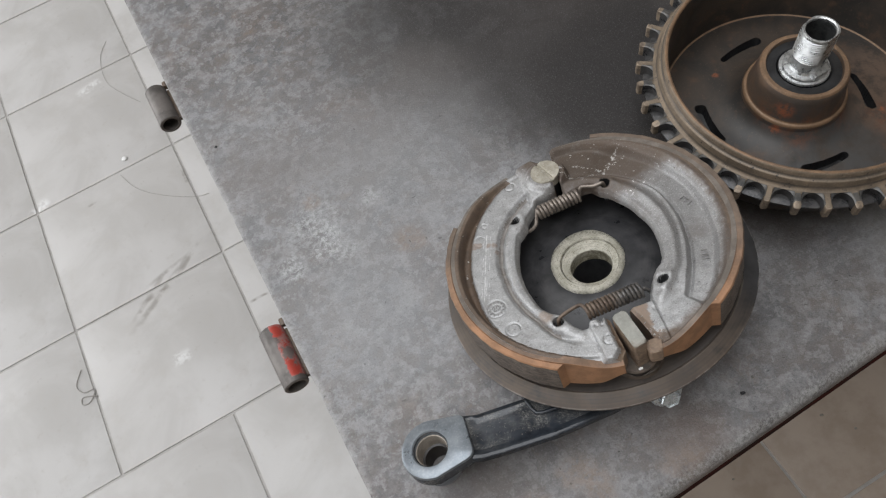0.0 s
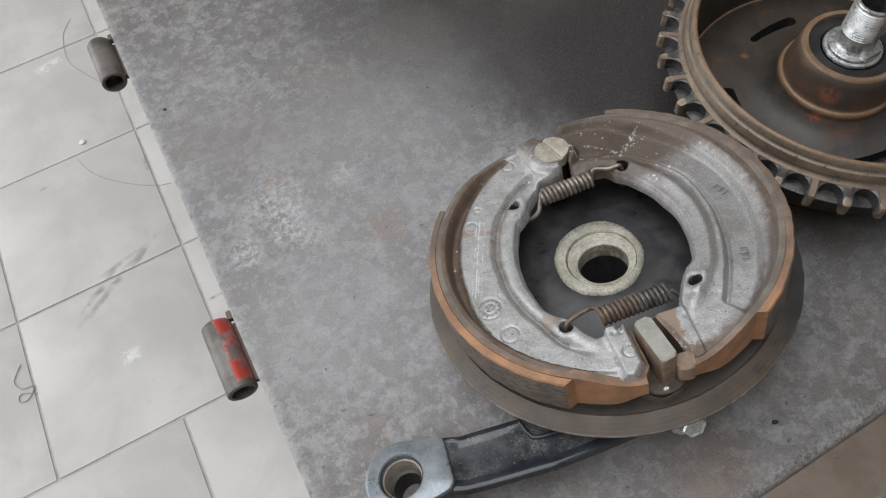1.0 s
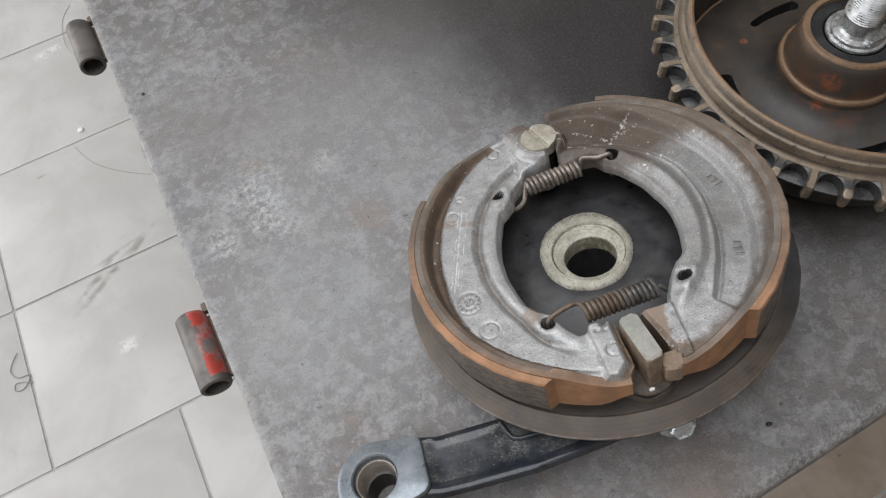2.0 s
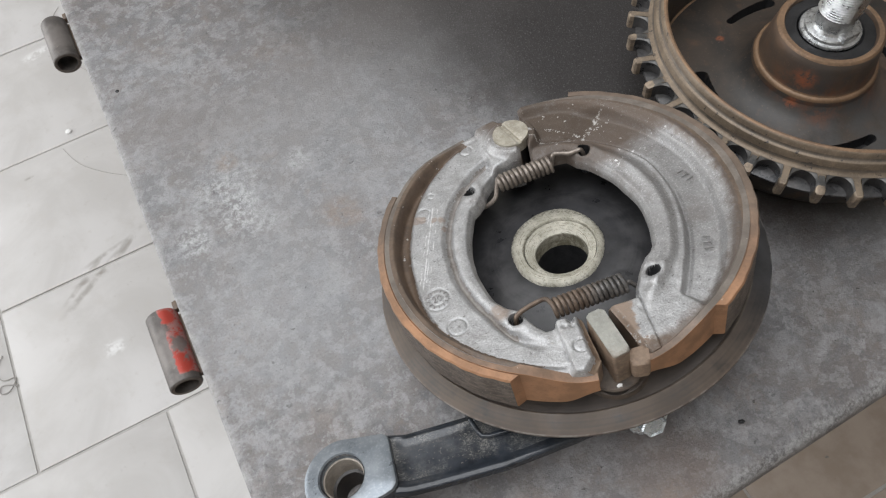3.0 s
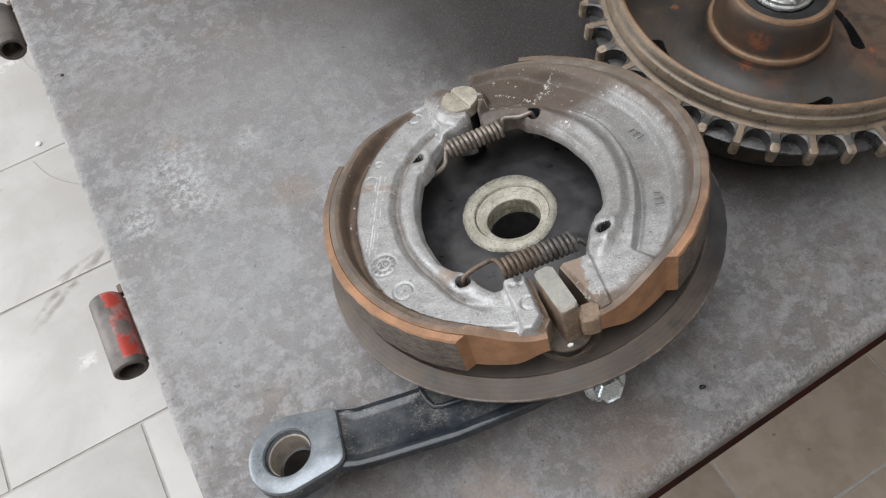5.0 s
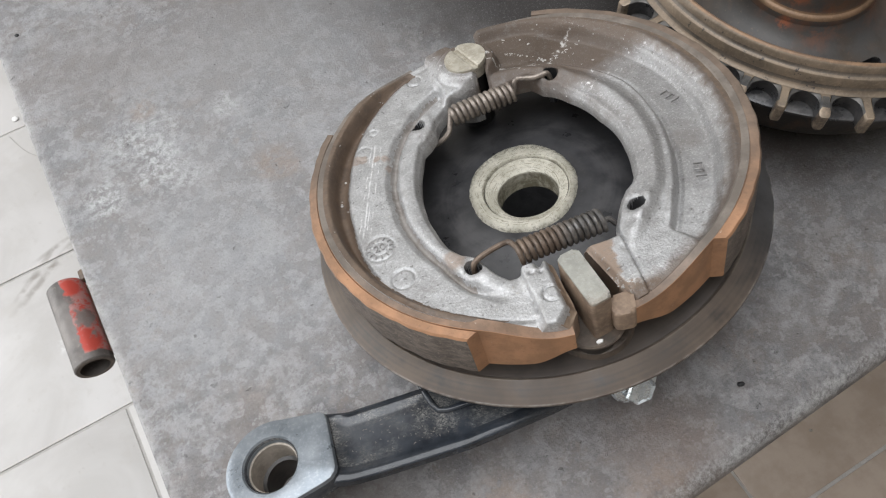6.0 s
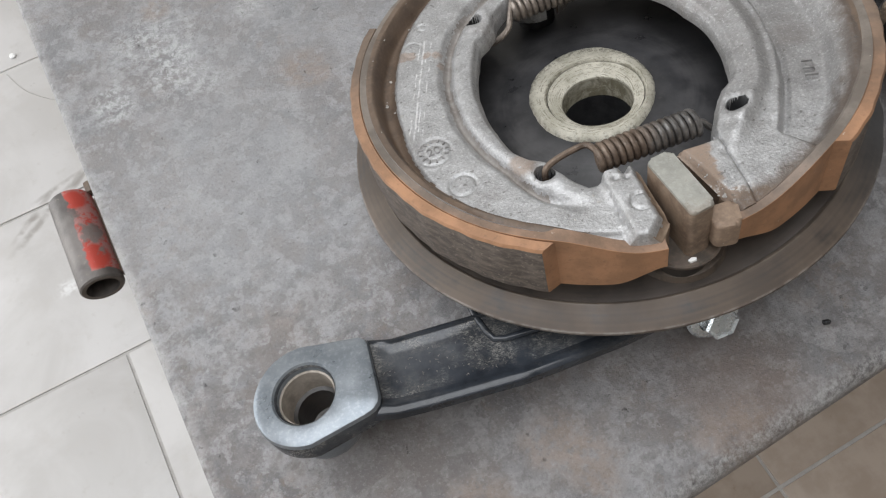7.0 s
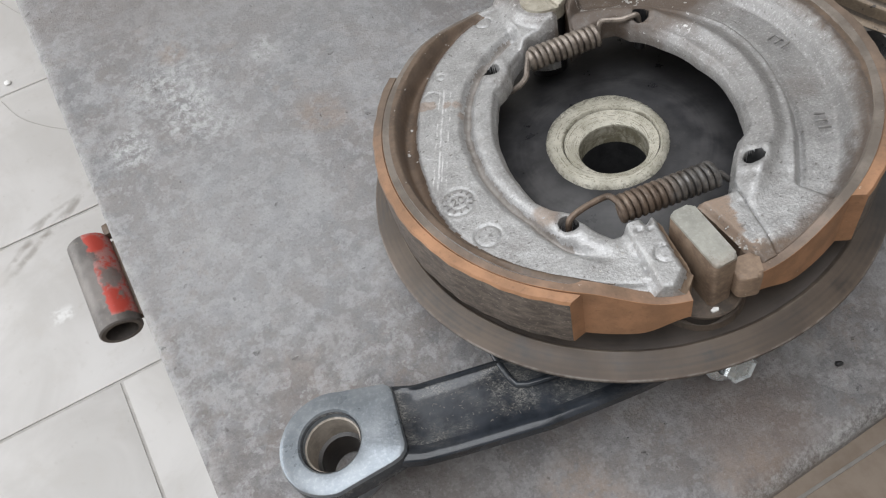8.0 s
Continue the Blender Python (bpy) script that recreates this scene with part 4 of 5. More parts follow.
def shoe(label, centre, ends0, ends1, inner, ridge, plateau, holes, pad, pocket, wall_span, lining_span, marks, reach, groove, boss):
    """One cast shoe as a relief over angle and radius, with its curved flange; the lining is its own part."""
    in_r, rid, plat = curve(inner), curve(ridge), curve(plateau)
    e0, e1 = curve(ends0), curve(ends1)
    far = curve(reach)
    pad_at, pad_way = Vector(pad[0]), (Vector(pad[1]) - Vector(pad[0])).normalized()
    toe_last = wall_span[2]
    na, nr = 420, 88
    cx, cy = centre
    bm = bmesh.new()
    top, low, edge_of, ridge_of, pits = [], [], [], [], []
    for i in range(na):
        s = i / (na - 1)
        a_mid = e0(52) + (e1(52) - e0(52)) * s
        ta, tb, dark = [], [], []
        edge_of.append(min(plat(a_mid), 61.6) if toe_last else plat(a_mid))
        ridge_of.append(rid(a_mid))
        for j in range(nr):
            v = j / (nr - 1)
            ri, outer = in_r(a_mid), far(a_mid)
            r = ri + (outer - ri) * v
            a = e0(r) + (e1(r) - e0(r)) * s
            x, y = cx + r * math.cos(radians(a)), cy + r * math.sin(radians(a))
            g, p = rid(a_mid), plat(a_mid)
            tip = step(0.86, 0.97, s if toe_last else 1 - s)
            toe_fade = step(0.84, 0.91, s if toe_last else 1 - s)
            h = -0.2 - 2.2 * (1 - step(0, 2.0, r - ri)) ** 2
            h -= groove * (1 - toe_fade) * (2.3 * math.exp(-(((r - g) / 1.6) ** 2)) - 1.0 * step(g, g + 3.0, r))
            h += (2.1 if pocket else 0.7) * (1 - tip) * math.exp(-(((r - 0.5 * (ri + g)) / (2.5 if pocket else 3.0)) ** 2))
            wall_up = step(113, 142, a_mid) if toe_last else 1.0
            h += 3.6 * (1 - tip) * wall_up * (step(61.2, 63.4, r) if toe_last else step(p + 0.2, p + 4.0, r)) - (2.6 * (1 - tip) * wall_up * step(p - 1.5, p + 1.8, r) * (1 - step(60.8, 63.4, r)) if toe_last else 0) - (2.4 * (1 - wall_up) * step(62.0, 65.5, r) ** 2 if toe_last else 0) - 0.5 * groove * math.exp(-(((r - p) / 1.2) ** 2)) - 1.5 * tip * step(59.5, 65.0, r)
            pin = math.hypot(x - PIN_AT[0], y - PIN_AT[1])
            if toe_last:
                # raised yoke round the anchor pin, ending in a step across the arm
                beyond = x + 20.7 + 0.155 * (y - 35.2) - 0.5 * math.sin(y * 0.4)
                yoke = 5.3 - 2.4 * step(9.0, 12.0, pin) - 1.1 * step(12.0, 24.0, pin) - 2.0 * step(63.5, 66.5, r) ** 2
                h += max(0, yoke - h) * step(-1.1, 1.1, beyond) * step(36.5, 40.0, r)
            elif pin < boss[2]:
                h = max(h, 5.6 - (5.6 - boss[3]) * step(boss[0], boss[1], pin) - (boss[3] + 2.5) * step(boss[1], boss[2], pin))
            if pocket:
                pa0, pa1, p_in, p_out = pocket
                inside = step(pa0 - 1.5, pa0 + 1.5, a_mid) * (1 - step(pa1 - 8, pa1 + 8, a_mid)) * step(p_in(a_mid) - 1.2, p_in(a_mid) + 0.8, r) * (1 - step(p_out(a_mid) - 1.3, p_out(a_mid) + 1.6, r))
                along = step(pa0, pa0 + 6, a_mid) * (1 - step(pa1 - 12, pa1, a_mid))
                h += along * (0.9 * math.exp(-(((r - p_out(a_mid) - 1.8) / 0.9) ** 2)) + 0.7 * math.exp(-(((r - p_in(a_mid) + 1.6) / 0.9) ** 2)))
                h -= inside * (3.0 + 0.7 * math.exp(-(((r - p_in(a_mid) - 1.0) / 0.9) ** 2)))
            # raised pad at the toe, beyond a straight scored line
            away = (Vector((x, y)) - pad_at).cross(pad_way) * pad[2]
            if away > -2 and y < -35:
                h += 0.75 * step(0, 0.35, away) - 0.7 * math.exp(-((away / 0.42) ** 2))
            h -= 2.0 * (1 - step(0.0, 0.012, s)) + (4.2 * (1 - step(0.0, 0.020, 1 - s)) if toe_last else 1.6 * (1 - step(0.0, 0.010, 1 - s)))
            pit = False
            for hx, hy, hr in holes:
                d = math.hypot(x - hx, y - hy)
                h += 0.6 * math.exp(-(((d - hr - 2.0) / 1.5) ** 2))
                if d < hr + 0.3:
                    pit = True
                if d < hr + 0.5:
                    h = min(h, -11 * (1 - step(hr - 0.5, hr + 0.4, d)) + h * step(hr - 0.5, hr + 0.4, d))
            for mx, my, mr, deep, wide in marks:
                d = math.hypot(x - mx, y - my)
                h -= deep * math.exp(-(((d - mr) / wide) ** 2))
            h += 0.12 * noise.noise(Vector((x * 0.35, y * 0.35, 1.7)))
            ta.append(bm.verts.new((x * MM, y * MM, h * MM)))
            dark.append(pit)
            tb.append(bm.verts.new((x * MM, y * MM, (-6.0 - 9.0 * (1 - step(11, 15, pin)) - 6.5 * step(0.90, 0.95, s if toe_last else 1 - s)) * MM)))
        top.append(ta)
        low.append(tb)
        pits.append(dark)
    for i in range(na - 1):
        for j in range(nr - 1):
            f = bm.faces.new((top[i][j], top[i + 1][j], top[i + 1][j + 1], top[i][j + 1]))
            c = top[i][j].co
            f.material_index = 1 if edge_of[i] + (-0.6 if toe_last else 5.0) + 0.35 * noise.noise(c * 110) + 0.35 * noise.noise(c * 600) < math.hypot(c.x / MM - cx, c.y / MM - cy) and (0.10 if toe_last else 0.17) < i / na < (0.90 if toe_last else 0.98) else 0
            dirty = 1.0 + 0.5 * noise.noise(c * 260) + 0.5 * noise.noise(c * 900)
            if toe_last and abs(math.hypot(c.x / MM - cx, c.y / MM - cy) - ridge_of[i]) < dirty and 0.12 < i / na < 0.84:
                f.material_index = 4
            if toe_last and i > na * (0.986 + 0.006 * noise.noise(c * 300)):
                f.material_index = 3
            # hole faces are near-black, standing in for the shade inside
            if pits[i][j]:
                f.material_index = 2
            bm.faces.new((low[i][j], low[i][j + 1], low[i + 1][j + 1], low[i + 1][j]))
    for i in range(na - 1):
        for j in (0, nr - 1):
            bm.faces.new((top[i][j], low[i][j], low[i + 1][j], top[i + 1][j]))
    for j in range(nr - 1):
        for i in (0, na - 1):
            bm.faces.new((top[i][j], top[i][j + 1], low[i][j + 1], low[i][j])).material_index = 3 if toe_last and i else 1
    ob = part("brake_shoe", bm, [ALLOY, DUST, RUBBER_SHADE, CAM_SIDE, CHANNEL], brake, label, angle=50)

    # the curved flange that carries the lining
    bm = bmesh.new()
    w0, w1, toe_at_end = wall_span
    strips = []
    count = 120
    for i in range(count):
        s = i / (count - 1)
        a = radians(w0 + (w1 - w0) * s)
        toe = step(0.86, 0.98, s if toe_at_end else 1 - s)
        heel = step(0.80 if toe_at_end else 0.84, 1.0, 1 - s if toe_at_end else s) * (2.1 if toe_at_end else 1.0)
        hi = 3.8 - 5.6 * toe - 2.4 * heel + 0.25 * math.sin(a * 9)
        lip = 62.9 if toe_at_end else 64.2
        lo = -14.2 + 5.0 * step(0.93, 1.0, s if toe_at_end else 1 - s)
        sec = [(lip, -11.0), (lip + 0.1, hi - 0.9), (lip + 0.7, hi - 0.1), (67.0, hi), (67.1, hi - 0.12), (67.12, lo), (lip + 0.2, lo)]
        strips.append([bm.verts.new(((cx + r * math.cos(a)) * MM, (cy + r * math.sin(a)) * MM, h * MM)) for r, h in sec])
    k = len(strips[0])
    for p, q in zip(strips, strips[1:]):
        for m in range(k):
            f = bm.faces.new((p[m], p[(m + 1) % k], q[(m + 1) % k], q[m]))
            f.material_index = 2 if m in (1, 2) else (1 if m in (3, 4, 5) else 0)
    for end in (strips[0], strips[-1]):
        bm.faces.new(end).material_index = 1
    part("flange", bm, [DUST, ORANGE, RIM_DUST], ob, "curved shoe flange coated in brown dust")

    bm = bmesh.new()
    l0, l1 = lining_span
    strips = []
    slant0, slant1 = (0.0, 2.2) if toe_at_end else (2.2, 0.0)
    for i in range(100):
        a = radians(l0 + (l1 - l0) * i / 99)
        ro = 70.2 + 0.12 * math.sin(a * 23) + 0.1 * math.sin(a * 57)
        sec = [(67.05, -14.4), (67.05, 3.15 if toe_at_end else 3.5), (67.4, 3.7), (ro - 0.5, 3.5), (ro, 2.7), (ro, -14.0), (ro - 0.4, -14.4)]
        line = []
        for r, h in sec:
            cut = a + radians(slant0 * (1 - i / 99) - slant1 * i / 99) * (r - 66.9) / 3.3
            line.append(bm.verts.new(((cx + r * math.cos(cut)) * MM, (cy + r * math.sin(cut)) * MM, h * MM)))
        strips.append(line)
    for p, q in zip(strips, strips[1:]):
        for m in range(k):
            f = bm.faces.new((p[m], p[(m + 1) % k], q[(m + 1) % k], q[m]))
            f.material_index = 0 if m in (4, 5, 6) else 1
    for end in (strips[0], strips[-1]):
        bm.faces.new(end).material_index = 1
    part("lining", bm, [LINING, ORANGE], ob, "dark worn friction lining with orange dusty edge")
    return ob


HOLES = {"tl": (-30.6, 23.7), "tr": (18.0, 32.0), "bl": (-20.7, -41.7), "br": (29.0, -33.0)}
left_shoe = shoe(
    "silver cast alloy brake shoe with stamped marks", (0.9, -2.2),
    [(35, 104.0), (38, 102.4), (43, 100.3), (47, 99.5), (60, 101.5), (66, 104)], [(41, 269.0), (45, 271.0), (56, 272.8), (60.5, 273.4), (65, 270.6)],
    [(103, 38.5), (112, 38), (117, 39.0), (122, 37.5), (132, 36.0), (138, 34.0), (146, 34.0), (152, 35), (162, 34), (178, 34), (196, 35), (215, 37.5), (228, 40.2), (236, 40.6), (243, 40.4), (249, 44.0), (256, 47), (262, 45.2), (272, 43.5)],
    [(103, 47), (110, 46.7), (131, 44.7), (154, 43.3), (171, 42.3), (193, 42.3), (214, 44.3), (230, 46.6), (243, 51.5), (256, 53.5), (275, 54)],
    [(103, 61), (127, 61), (147, 59.5), (171, 58.0), (192, 58.6), (211, 61.6), (226, 63.5), (243, 66), (275, 66)],
    [(*HOLES["tl"], 2.2), (*HOLES["bl"], 2.2)],
    ((-8.1, -46.7), (-4.7, -67.2), -1),
    None,
    (118, 271.2, True), (155, 249.8),
    [(-41.2, -40.3, 3.4, 0.45, 0.4), (-47.6, -26.9, 4.7, 0.4, 0.4), (-47.6, -26.9, 2.5, 0.3, 0.35), (-0.8, -57.7, 2.4, 0.55, 0.4), (-29.6, 47.5, 2.6, 0.5, 0.4), (-50.2, 15.8, 3.0, 0.25, 0.35), (-46.5, 25.2, 1.4, 0.3, 0.35),
     (-2.4, -47.2, 0, 3.0, 1.0), (-2.2, -45.6, 0, 3.0, 1.0), (-5.0, -49.5, 0, 0.9, 0.7), (-2.4, -49.7, 0, 0.9, 0.7), (0.2, -49.5, 0, 0.9, 0.7), (3.2, -66.5, 0, 0.8, 1.4), (4.3, -61.5, 0, 0.9, 1.0)],
    [(101, 66.5), (110, 65.5), (114, 65.0), (260, 65.0)], 1.0, None,
)
right_shoe = shoe(
    "silver cast alloy brake shoe, brown with dust near the pivot", (1.5, -1.2),
    [(40, -77.6), (45, -76.6), (52, -75.4), (58, -74.8), (65, -74.2)], [(32, 98.6), (38, 97.6), (44, 96.6), (50, 96.0), (66, 95.5)],
    [(-78, 42.4), (-72, 43), (-63, 44.6), (-59, 41.4), (-52, 38.2), (-46, 36.4), (-40, 35.6), (-35, 36.2), (-30, 35.8), (-22, 34), (-7, 32), (3, 31.3), (22, 29.8), (47, 31.0), (58, 32.5), (66, 33.0), (74, 36), (84, 35), (96, 33.5), (105, 33)],
    [(-78, 56), (-50, 52.4), (-38, 50.3), (-26, 47), (-5, 44.5), (19, 44), (39, 44.2), (60, 43.2), (75, 43), (96, 46)],
    [(-78, 66), (-50, 64), (-40, 62.0), (-26, 59.8), (0, 58.0), (21, 58.2), (45, 59.3), (75, 60.5), (96, 60)],
    [(*HOLES["tr"], 2.2), (*HOLES["br"], 2.1)],
    ((22.0, -41.5), (24.4, -61.1), 1),
    (-50.5, 72, curve([(-52, 55.0), (-39, 50.3), (-25, 47.2), (-8, 44.9), (11, 44.4), (30, 45.2), (55, 44.2), (80, 45)]), curve([(-52, 63.5), (-42, 61.6), (-30, 59.4), (-18, 58.0), (-4, 56.8), (17, 57.0), (34, 57.5), (51, 58.7), (63, 60.2), (80, 60.5)])),
    (-75.2, 93, False), (-51, 76),
    [(22.0, -47.0, 0, 0.7, 1.2), (13.0, -52.0, 0, 0.8, 1.4), (17.0, -59.0, 0, 0.7, 1.0)],
    [(-78, 65.0), (100, 65.0)], 0.12, (9.6, 12.2, 15.0, -0.6),
)


def coil(name, a, b, turns, radius, wire, hook_a, hook_b, material, label):
    """A tension spring between two points in mm; hook_a and hook_b lead its ends into the shoes."""
    a, b = Vector(a), Vector(b)
    way = (b - a).normalized()
    side = way.cross(Vector((0, 0, 1))).normalized()
    up = side.cross(way)
    pts = []
    steps = 22
    for i in range(int(turns * steps) + 1):
        f = i / (turns * steps)
        w = 2 * math.pi * i / steps
        pts.append(a.lerp(b, f) + radius * (math.cos(w) * up + math.sin(w) * side))

    def bend(raw):
        raw = [Vector(p) for p in raw]
        out = []
        for i in range(len(raw) - 1):
            p0, p1, p2, p3 = raw[max(i - 1, 0)], raw[i], raw[i + 1], raw[min(i + 2, len(raw) - 1)]
            for k in range(6):
                t = k / 6
                out.append(0.5 * (2 * p1 + (p2 - p0) * t + (2 * p0 - 5 * p1 + 4 * p2 - p3) * t * t + (3 * p1 - p0 - 3 * p2 + p3) * t ** 3))
        return out + [raw[-1]]

    full = bend([pts[0], *hook_a])[:0:-1] + pts + bend([pts[-1], *hook_b])[1:]
    bm = bmesh.new()
    sweep(bm, [p * MM for p in full], wire * MM, 9)
    return part(name, bm, material, brake, label)


coil("return_spring", (-18.4, 26.2, -1.5), (3.8, 30.8, -1.5), 11.5, 2.95, 0.92, [(-19.9, 23.0, -2.6), (-20.8, 20.9, -3.6), (-23.2, 19.6, -5.0), (-26.4, 20.8, -7.6), (-29.4, 23.0, -7.4), (-30.6, 23.8, -4.0)],
     [(5.6, 33.2, 0.8), (8.5, 32.8, 1.2), (12.0, 31.6, 1.4), (15.0, 31.8, 1.6), (17.0, 32.1, 1.0), (18.0, 32.2, -5.0)], SPRING, "dull steel coil return spring")
coil("return_spring", (-7.4, -39.5, -1.0), (18.6, -34.5, -1.0), 14.5, 3.1, 0.86, [(-9.4, -36.6, 1.6), (-14.0, -37.9, 1.7), (-18.4, -40.0, 1.7), (-20.5, -41.4, 0.6), (-20.8, -42.0, -5.0)],
     [(20.4, -33.6, -2.4), (22.6, -34.6, -4.2), (26.0, -34.2, -7.4), (29.0, -33.0, -9.0)], SPRING_RUST, "brown rusted coil return spring")


def cam_and_pin():
    """The flat cam between the toes, on its shaft, and the slotted anchor pin."""
    def rounded(corners, r, n=5):
        out = []
        m = len(corners)
        for i in range(m):
            p, c, q = (Vector(corners[(i + k) % m]) for k in (-1, 0, 1))
            u, w = (p - c).normalized(), (q - c).normalized()
            for k in range(n + 1):
                t = k / n
                a, b = c + u * r, c + w * r
                out.append(tuple((1 - t) ** 2 * a + 2 * t * (1 - t) * c + t * t * b))
        return out

    bm = bmesh.new()
    prism(bm, rounded([(2.4, -48.5), (8.6, -46.6), (13.9, -64.4), (8.0, -66.4)], 1.4), -13.0, 5.0, 0.9, 0, 1)
    part("cam", bm, [CAM, CAM_SIDE], brake, "pale steel brake cam block")
    bm = bmesh.new()
    # neck below the disc is darkened, its shade put into the colour
    lathe(bm, [(6.5, -23.6), (6.5, -14.2), (9.2, -14.0), (9.6, -12.6), (9.1, -12.1), (0.2, -12.0)], 64, [1, 1, 0, 0, 0], centre=(8.6, -59.4))
    lathe(bm, [(12.4, -23.6), (11.6, -21.4), (11.0, -21.1), (0.2, -21.0)], 64, [0, 0, 0], centre=(9.4, -54.4))
    part("cam_boss", bm, [PAD_BROWN, PAD_SHADE], brake)
    bm = bmesh.new()
    lathe(bm, [(0.2, -44.2), (5.2, -44.2), (5.6, -43.6), (5.6, -30), (0.2, -30)], 32, centre=(8.6, -57.0))
    part("cam_shaft", bm, CAM, brake)
    # anchor pin: two half heads either side of a screwdriver slot
    bm = bmesh.new()
    turn = radians(-64)
    px, py = PIN_AT
    for sign, high in ((1, 6.6), (-1, 6.1)):
        half = [(7.5 * math.cos(turn + sign * t), 7.5 * math.sin(turn + sign * t)) for t in np.linspace(0.08, math.pi - 0.08, 22)]
        outline = [(px + x, py + y) for x, y in half]
        prism(bm, outline if sign > 0 else outline[::-1], 4.7, high, 0.7)
    lathe(bm, [(0.2, 5.4), (7.2, 5.4), (7.2, 1.0)], 40, centre=PIN_AT)
    part("anchor_pin", bm, PIN, brake, "slotted olive-plated anchor pin")

    # near-black colour stands for the shade in the gap between the shoes
    bm = bmesh.new()
    lathe(bm, [(6.2, 1.0), (6.2, -22.6)], 32, centre=PIN_AT)
    part("pin_shaft", bm, RUBBER_SHADE, brake)
    # rounded end lug of the toe beside the cam, and a fleck of white paint on the pad
    bm = bmesh.new()
    prism(bm, rounded([(12.9, -61.0), (13.5, -67.2), (19.4, -67.4), (20.2, -60.0)], 1.8), -8.6, -0.9, 1.2)
    part("toe_lug", bm, TAN_DUST, right_shoe, "rounded brown-dusted lug")
    bm = bmesh.new()
    prism(bm, [(7.8, -67.3), (8.7, -66.7), (9.9, -66.9), (9.7, -67.7), (8.2, -68.0)], -12.2, -11.4, 0.2)
    part("white_fleck", bm, WHITE, brake)


cam_and_pin()


def castings():
    """Raised founder's marks on the shoes: a date ring with its number, and worn marks shown as bars."""
    text = bpy.data.curves.new("date_mark", "FONT")
    text.body, text.size, text.extrude, text.align_x, text.align_y = "20", 0.0037, 0.00018, "CENTER", "CENTER"
    holder = bpy.data.objects.new("holder", text)
    mesh = bpy.data.meshes.new_from_object(holder)
    bpy.data.objects.remove(holder)
    mesh.materials.append(MARK)
    ob = new("date_mark", mesh)
    ob.parent = left_shoe
    ob.matrix_local = pose(-0.0476, -0.0269, 0.00095, 0, 0, 14)
    tagged(ob, "raised date number cast in a ring")
    bm = bmesh.new()
    for k in range(12):
        a = radians(30 * k + 8)
        c, t = Vector((math.cos(a), math.sin(a), 0)), Vector((-math.sin(a), math.cos(a), 0))
        o = Vector((-0.0476, -0.0269, 0.0))
        quad = [o + c * (0.0031 + 0.0010 * u) + t * (0.00022 * v) for u, v in ((0, -1), (1, -1), (1, 1), (0, 1))]
        low = [bm.verts.new(q + Vector((0, 0, 0.0))) for q in quad]
        high = [bm.verts.new(q + Vector((0, 0, 0.0011))) for q in quad]
        bm.faces.new(high)
        for i in range(4):
            bm.faces.new((low[i], low[(i + 1) % 4], high[(i + 1) % 4], high[i]))
    part("date_ring", bm, MARK, left_shoe)
    for (x, y), turn, owner, z in (((52.0, 9.5), -66, right_shoe, -1.35), ((50.5, -24.0), -100, right_shoe, -1.35)):
        bm = bmesh.new()
        for k in (-1, 0, 1):
            box(bm, (k * 0.0025 - 0.0002, -0.0016, -0.0006), (k * 0.0025 + 0.0002, 0.0013 + 0.0003 * k, 0.00015), 0.0001)
        box(bm, (-0.0022, 0.0009, -0.0006), (0.0008, 0.0012, 0.0001), 0.0001)
        mark = part("cast_mark", bm, MARK, owner)
        mark.matrix_local = pose(x * MM, y * MM, z * MM, 0, 0, turn)


castings()


def crumbs(owner, places, seed, material, name, label):
    """Pale crumbs of lining lying on a shoe: place, spread, how many, all in mm."""
    rng = random.Random(seed)
    tree = BVHTree.FromPolygons([v.co for v in owner.data.vertices], [p.vertices for p in owner.data.polygons])
    bm = bmesh.new()
    for (ax, ay), (bx, by), spread, count in places:
        for _ in range(count):
            t = rng.random()
            x, y = ax + (bx - ax) * t + rng.gauss(0, spread), ay + (by - ay) * t + rng.gauss(0, spread)
            hit = tree.ray_cast(Vector((x * MM, y * MM, 0.02)), Vector((0, 0, -1)), 0.03)[0]
            if hit is None or hit.z < -0.006:
                continue
            size = rng.uniform(0.00012, 0.00030) * (1.5 if rng.random() < 0.15 else 1.0)
            made = bmesh.ops.create_icosphere(bm, subdivisions=1, radius=size)["verts"]
            long, turn = rng.uniform(0.9, 2.6), rng.uniform(0, math.pi)
            for v in made:
                k = 1 + rng.uniform(-0.3, 0.3)
                u = Vector((v.co.x * long * k, v.co.y * k, v.co.z * 0.6 * k))
                u.rotate(Matrix.Rotation(turn, 3, "Z"))
                v.co = u + hit + Vector((0, 0, size * 0.2))
    tagged(part(name, bm, material, owner, label), kind="stuff")


crumbs(right_shoe, [((4.5, 50.2), (18.9, 43.1), 0.4, 24), ((18.9, 43.1), (31.0, 49.4), 0.5, 20), ((10, 55), (40, 45), 4.5, 14), ((40, 35), (52, 10), 4.0, 6), ((14.5, -48), (17.5, -60), 1.0, 12)], 4, CRUMB, "dust_crumbs", "scattered pale crumbs of lining")
crumbs(left_shoe, [((-60, 10), (-58, -20), 1.6, 8), ((-34, 53), (-52, 32), 2.0, 8), ((-50, 20), (-46, -30), 4.0, 8), ((-24, -52), (-4, -58), 3.0, 6)], 9, CRUMB, "dust_crumbs", "scattered pale crumbs of lining")


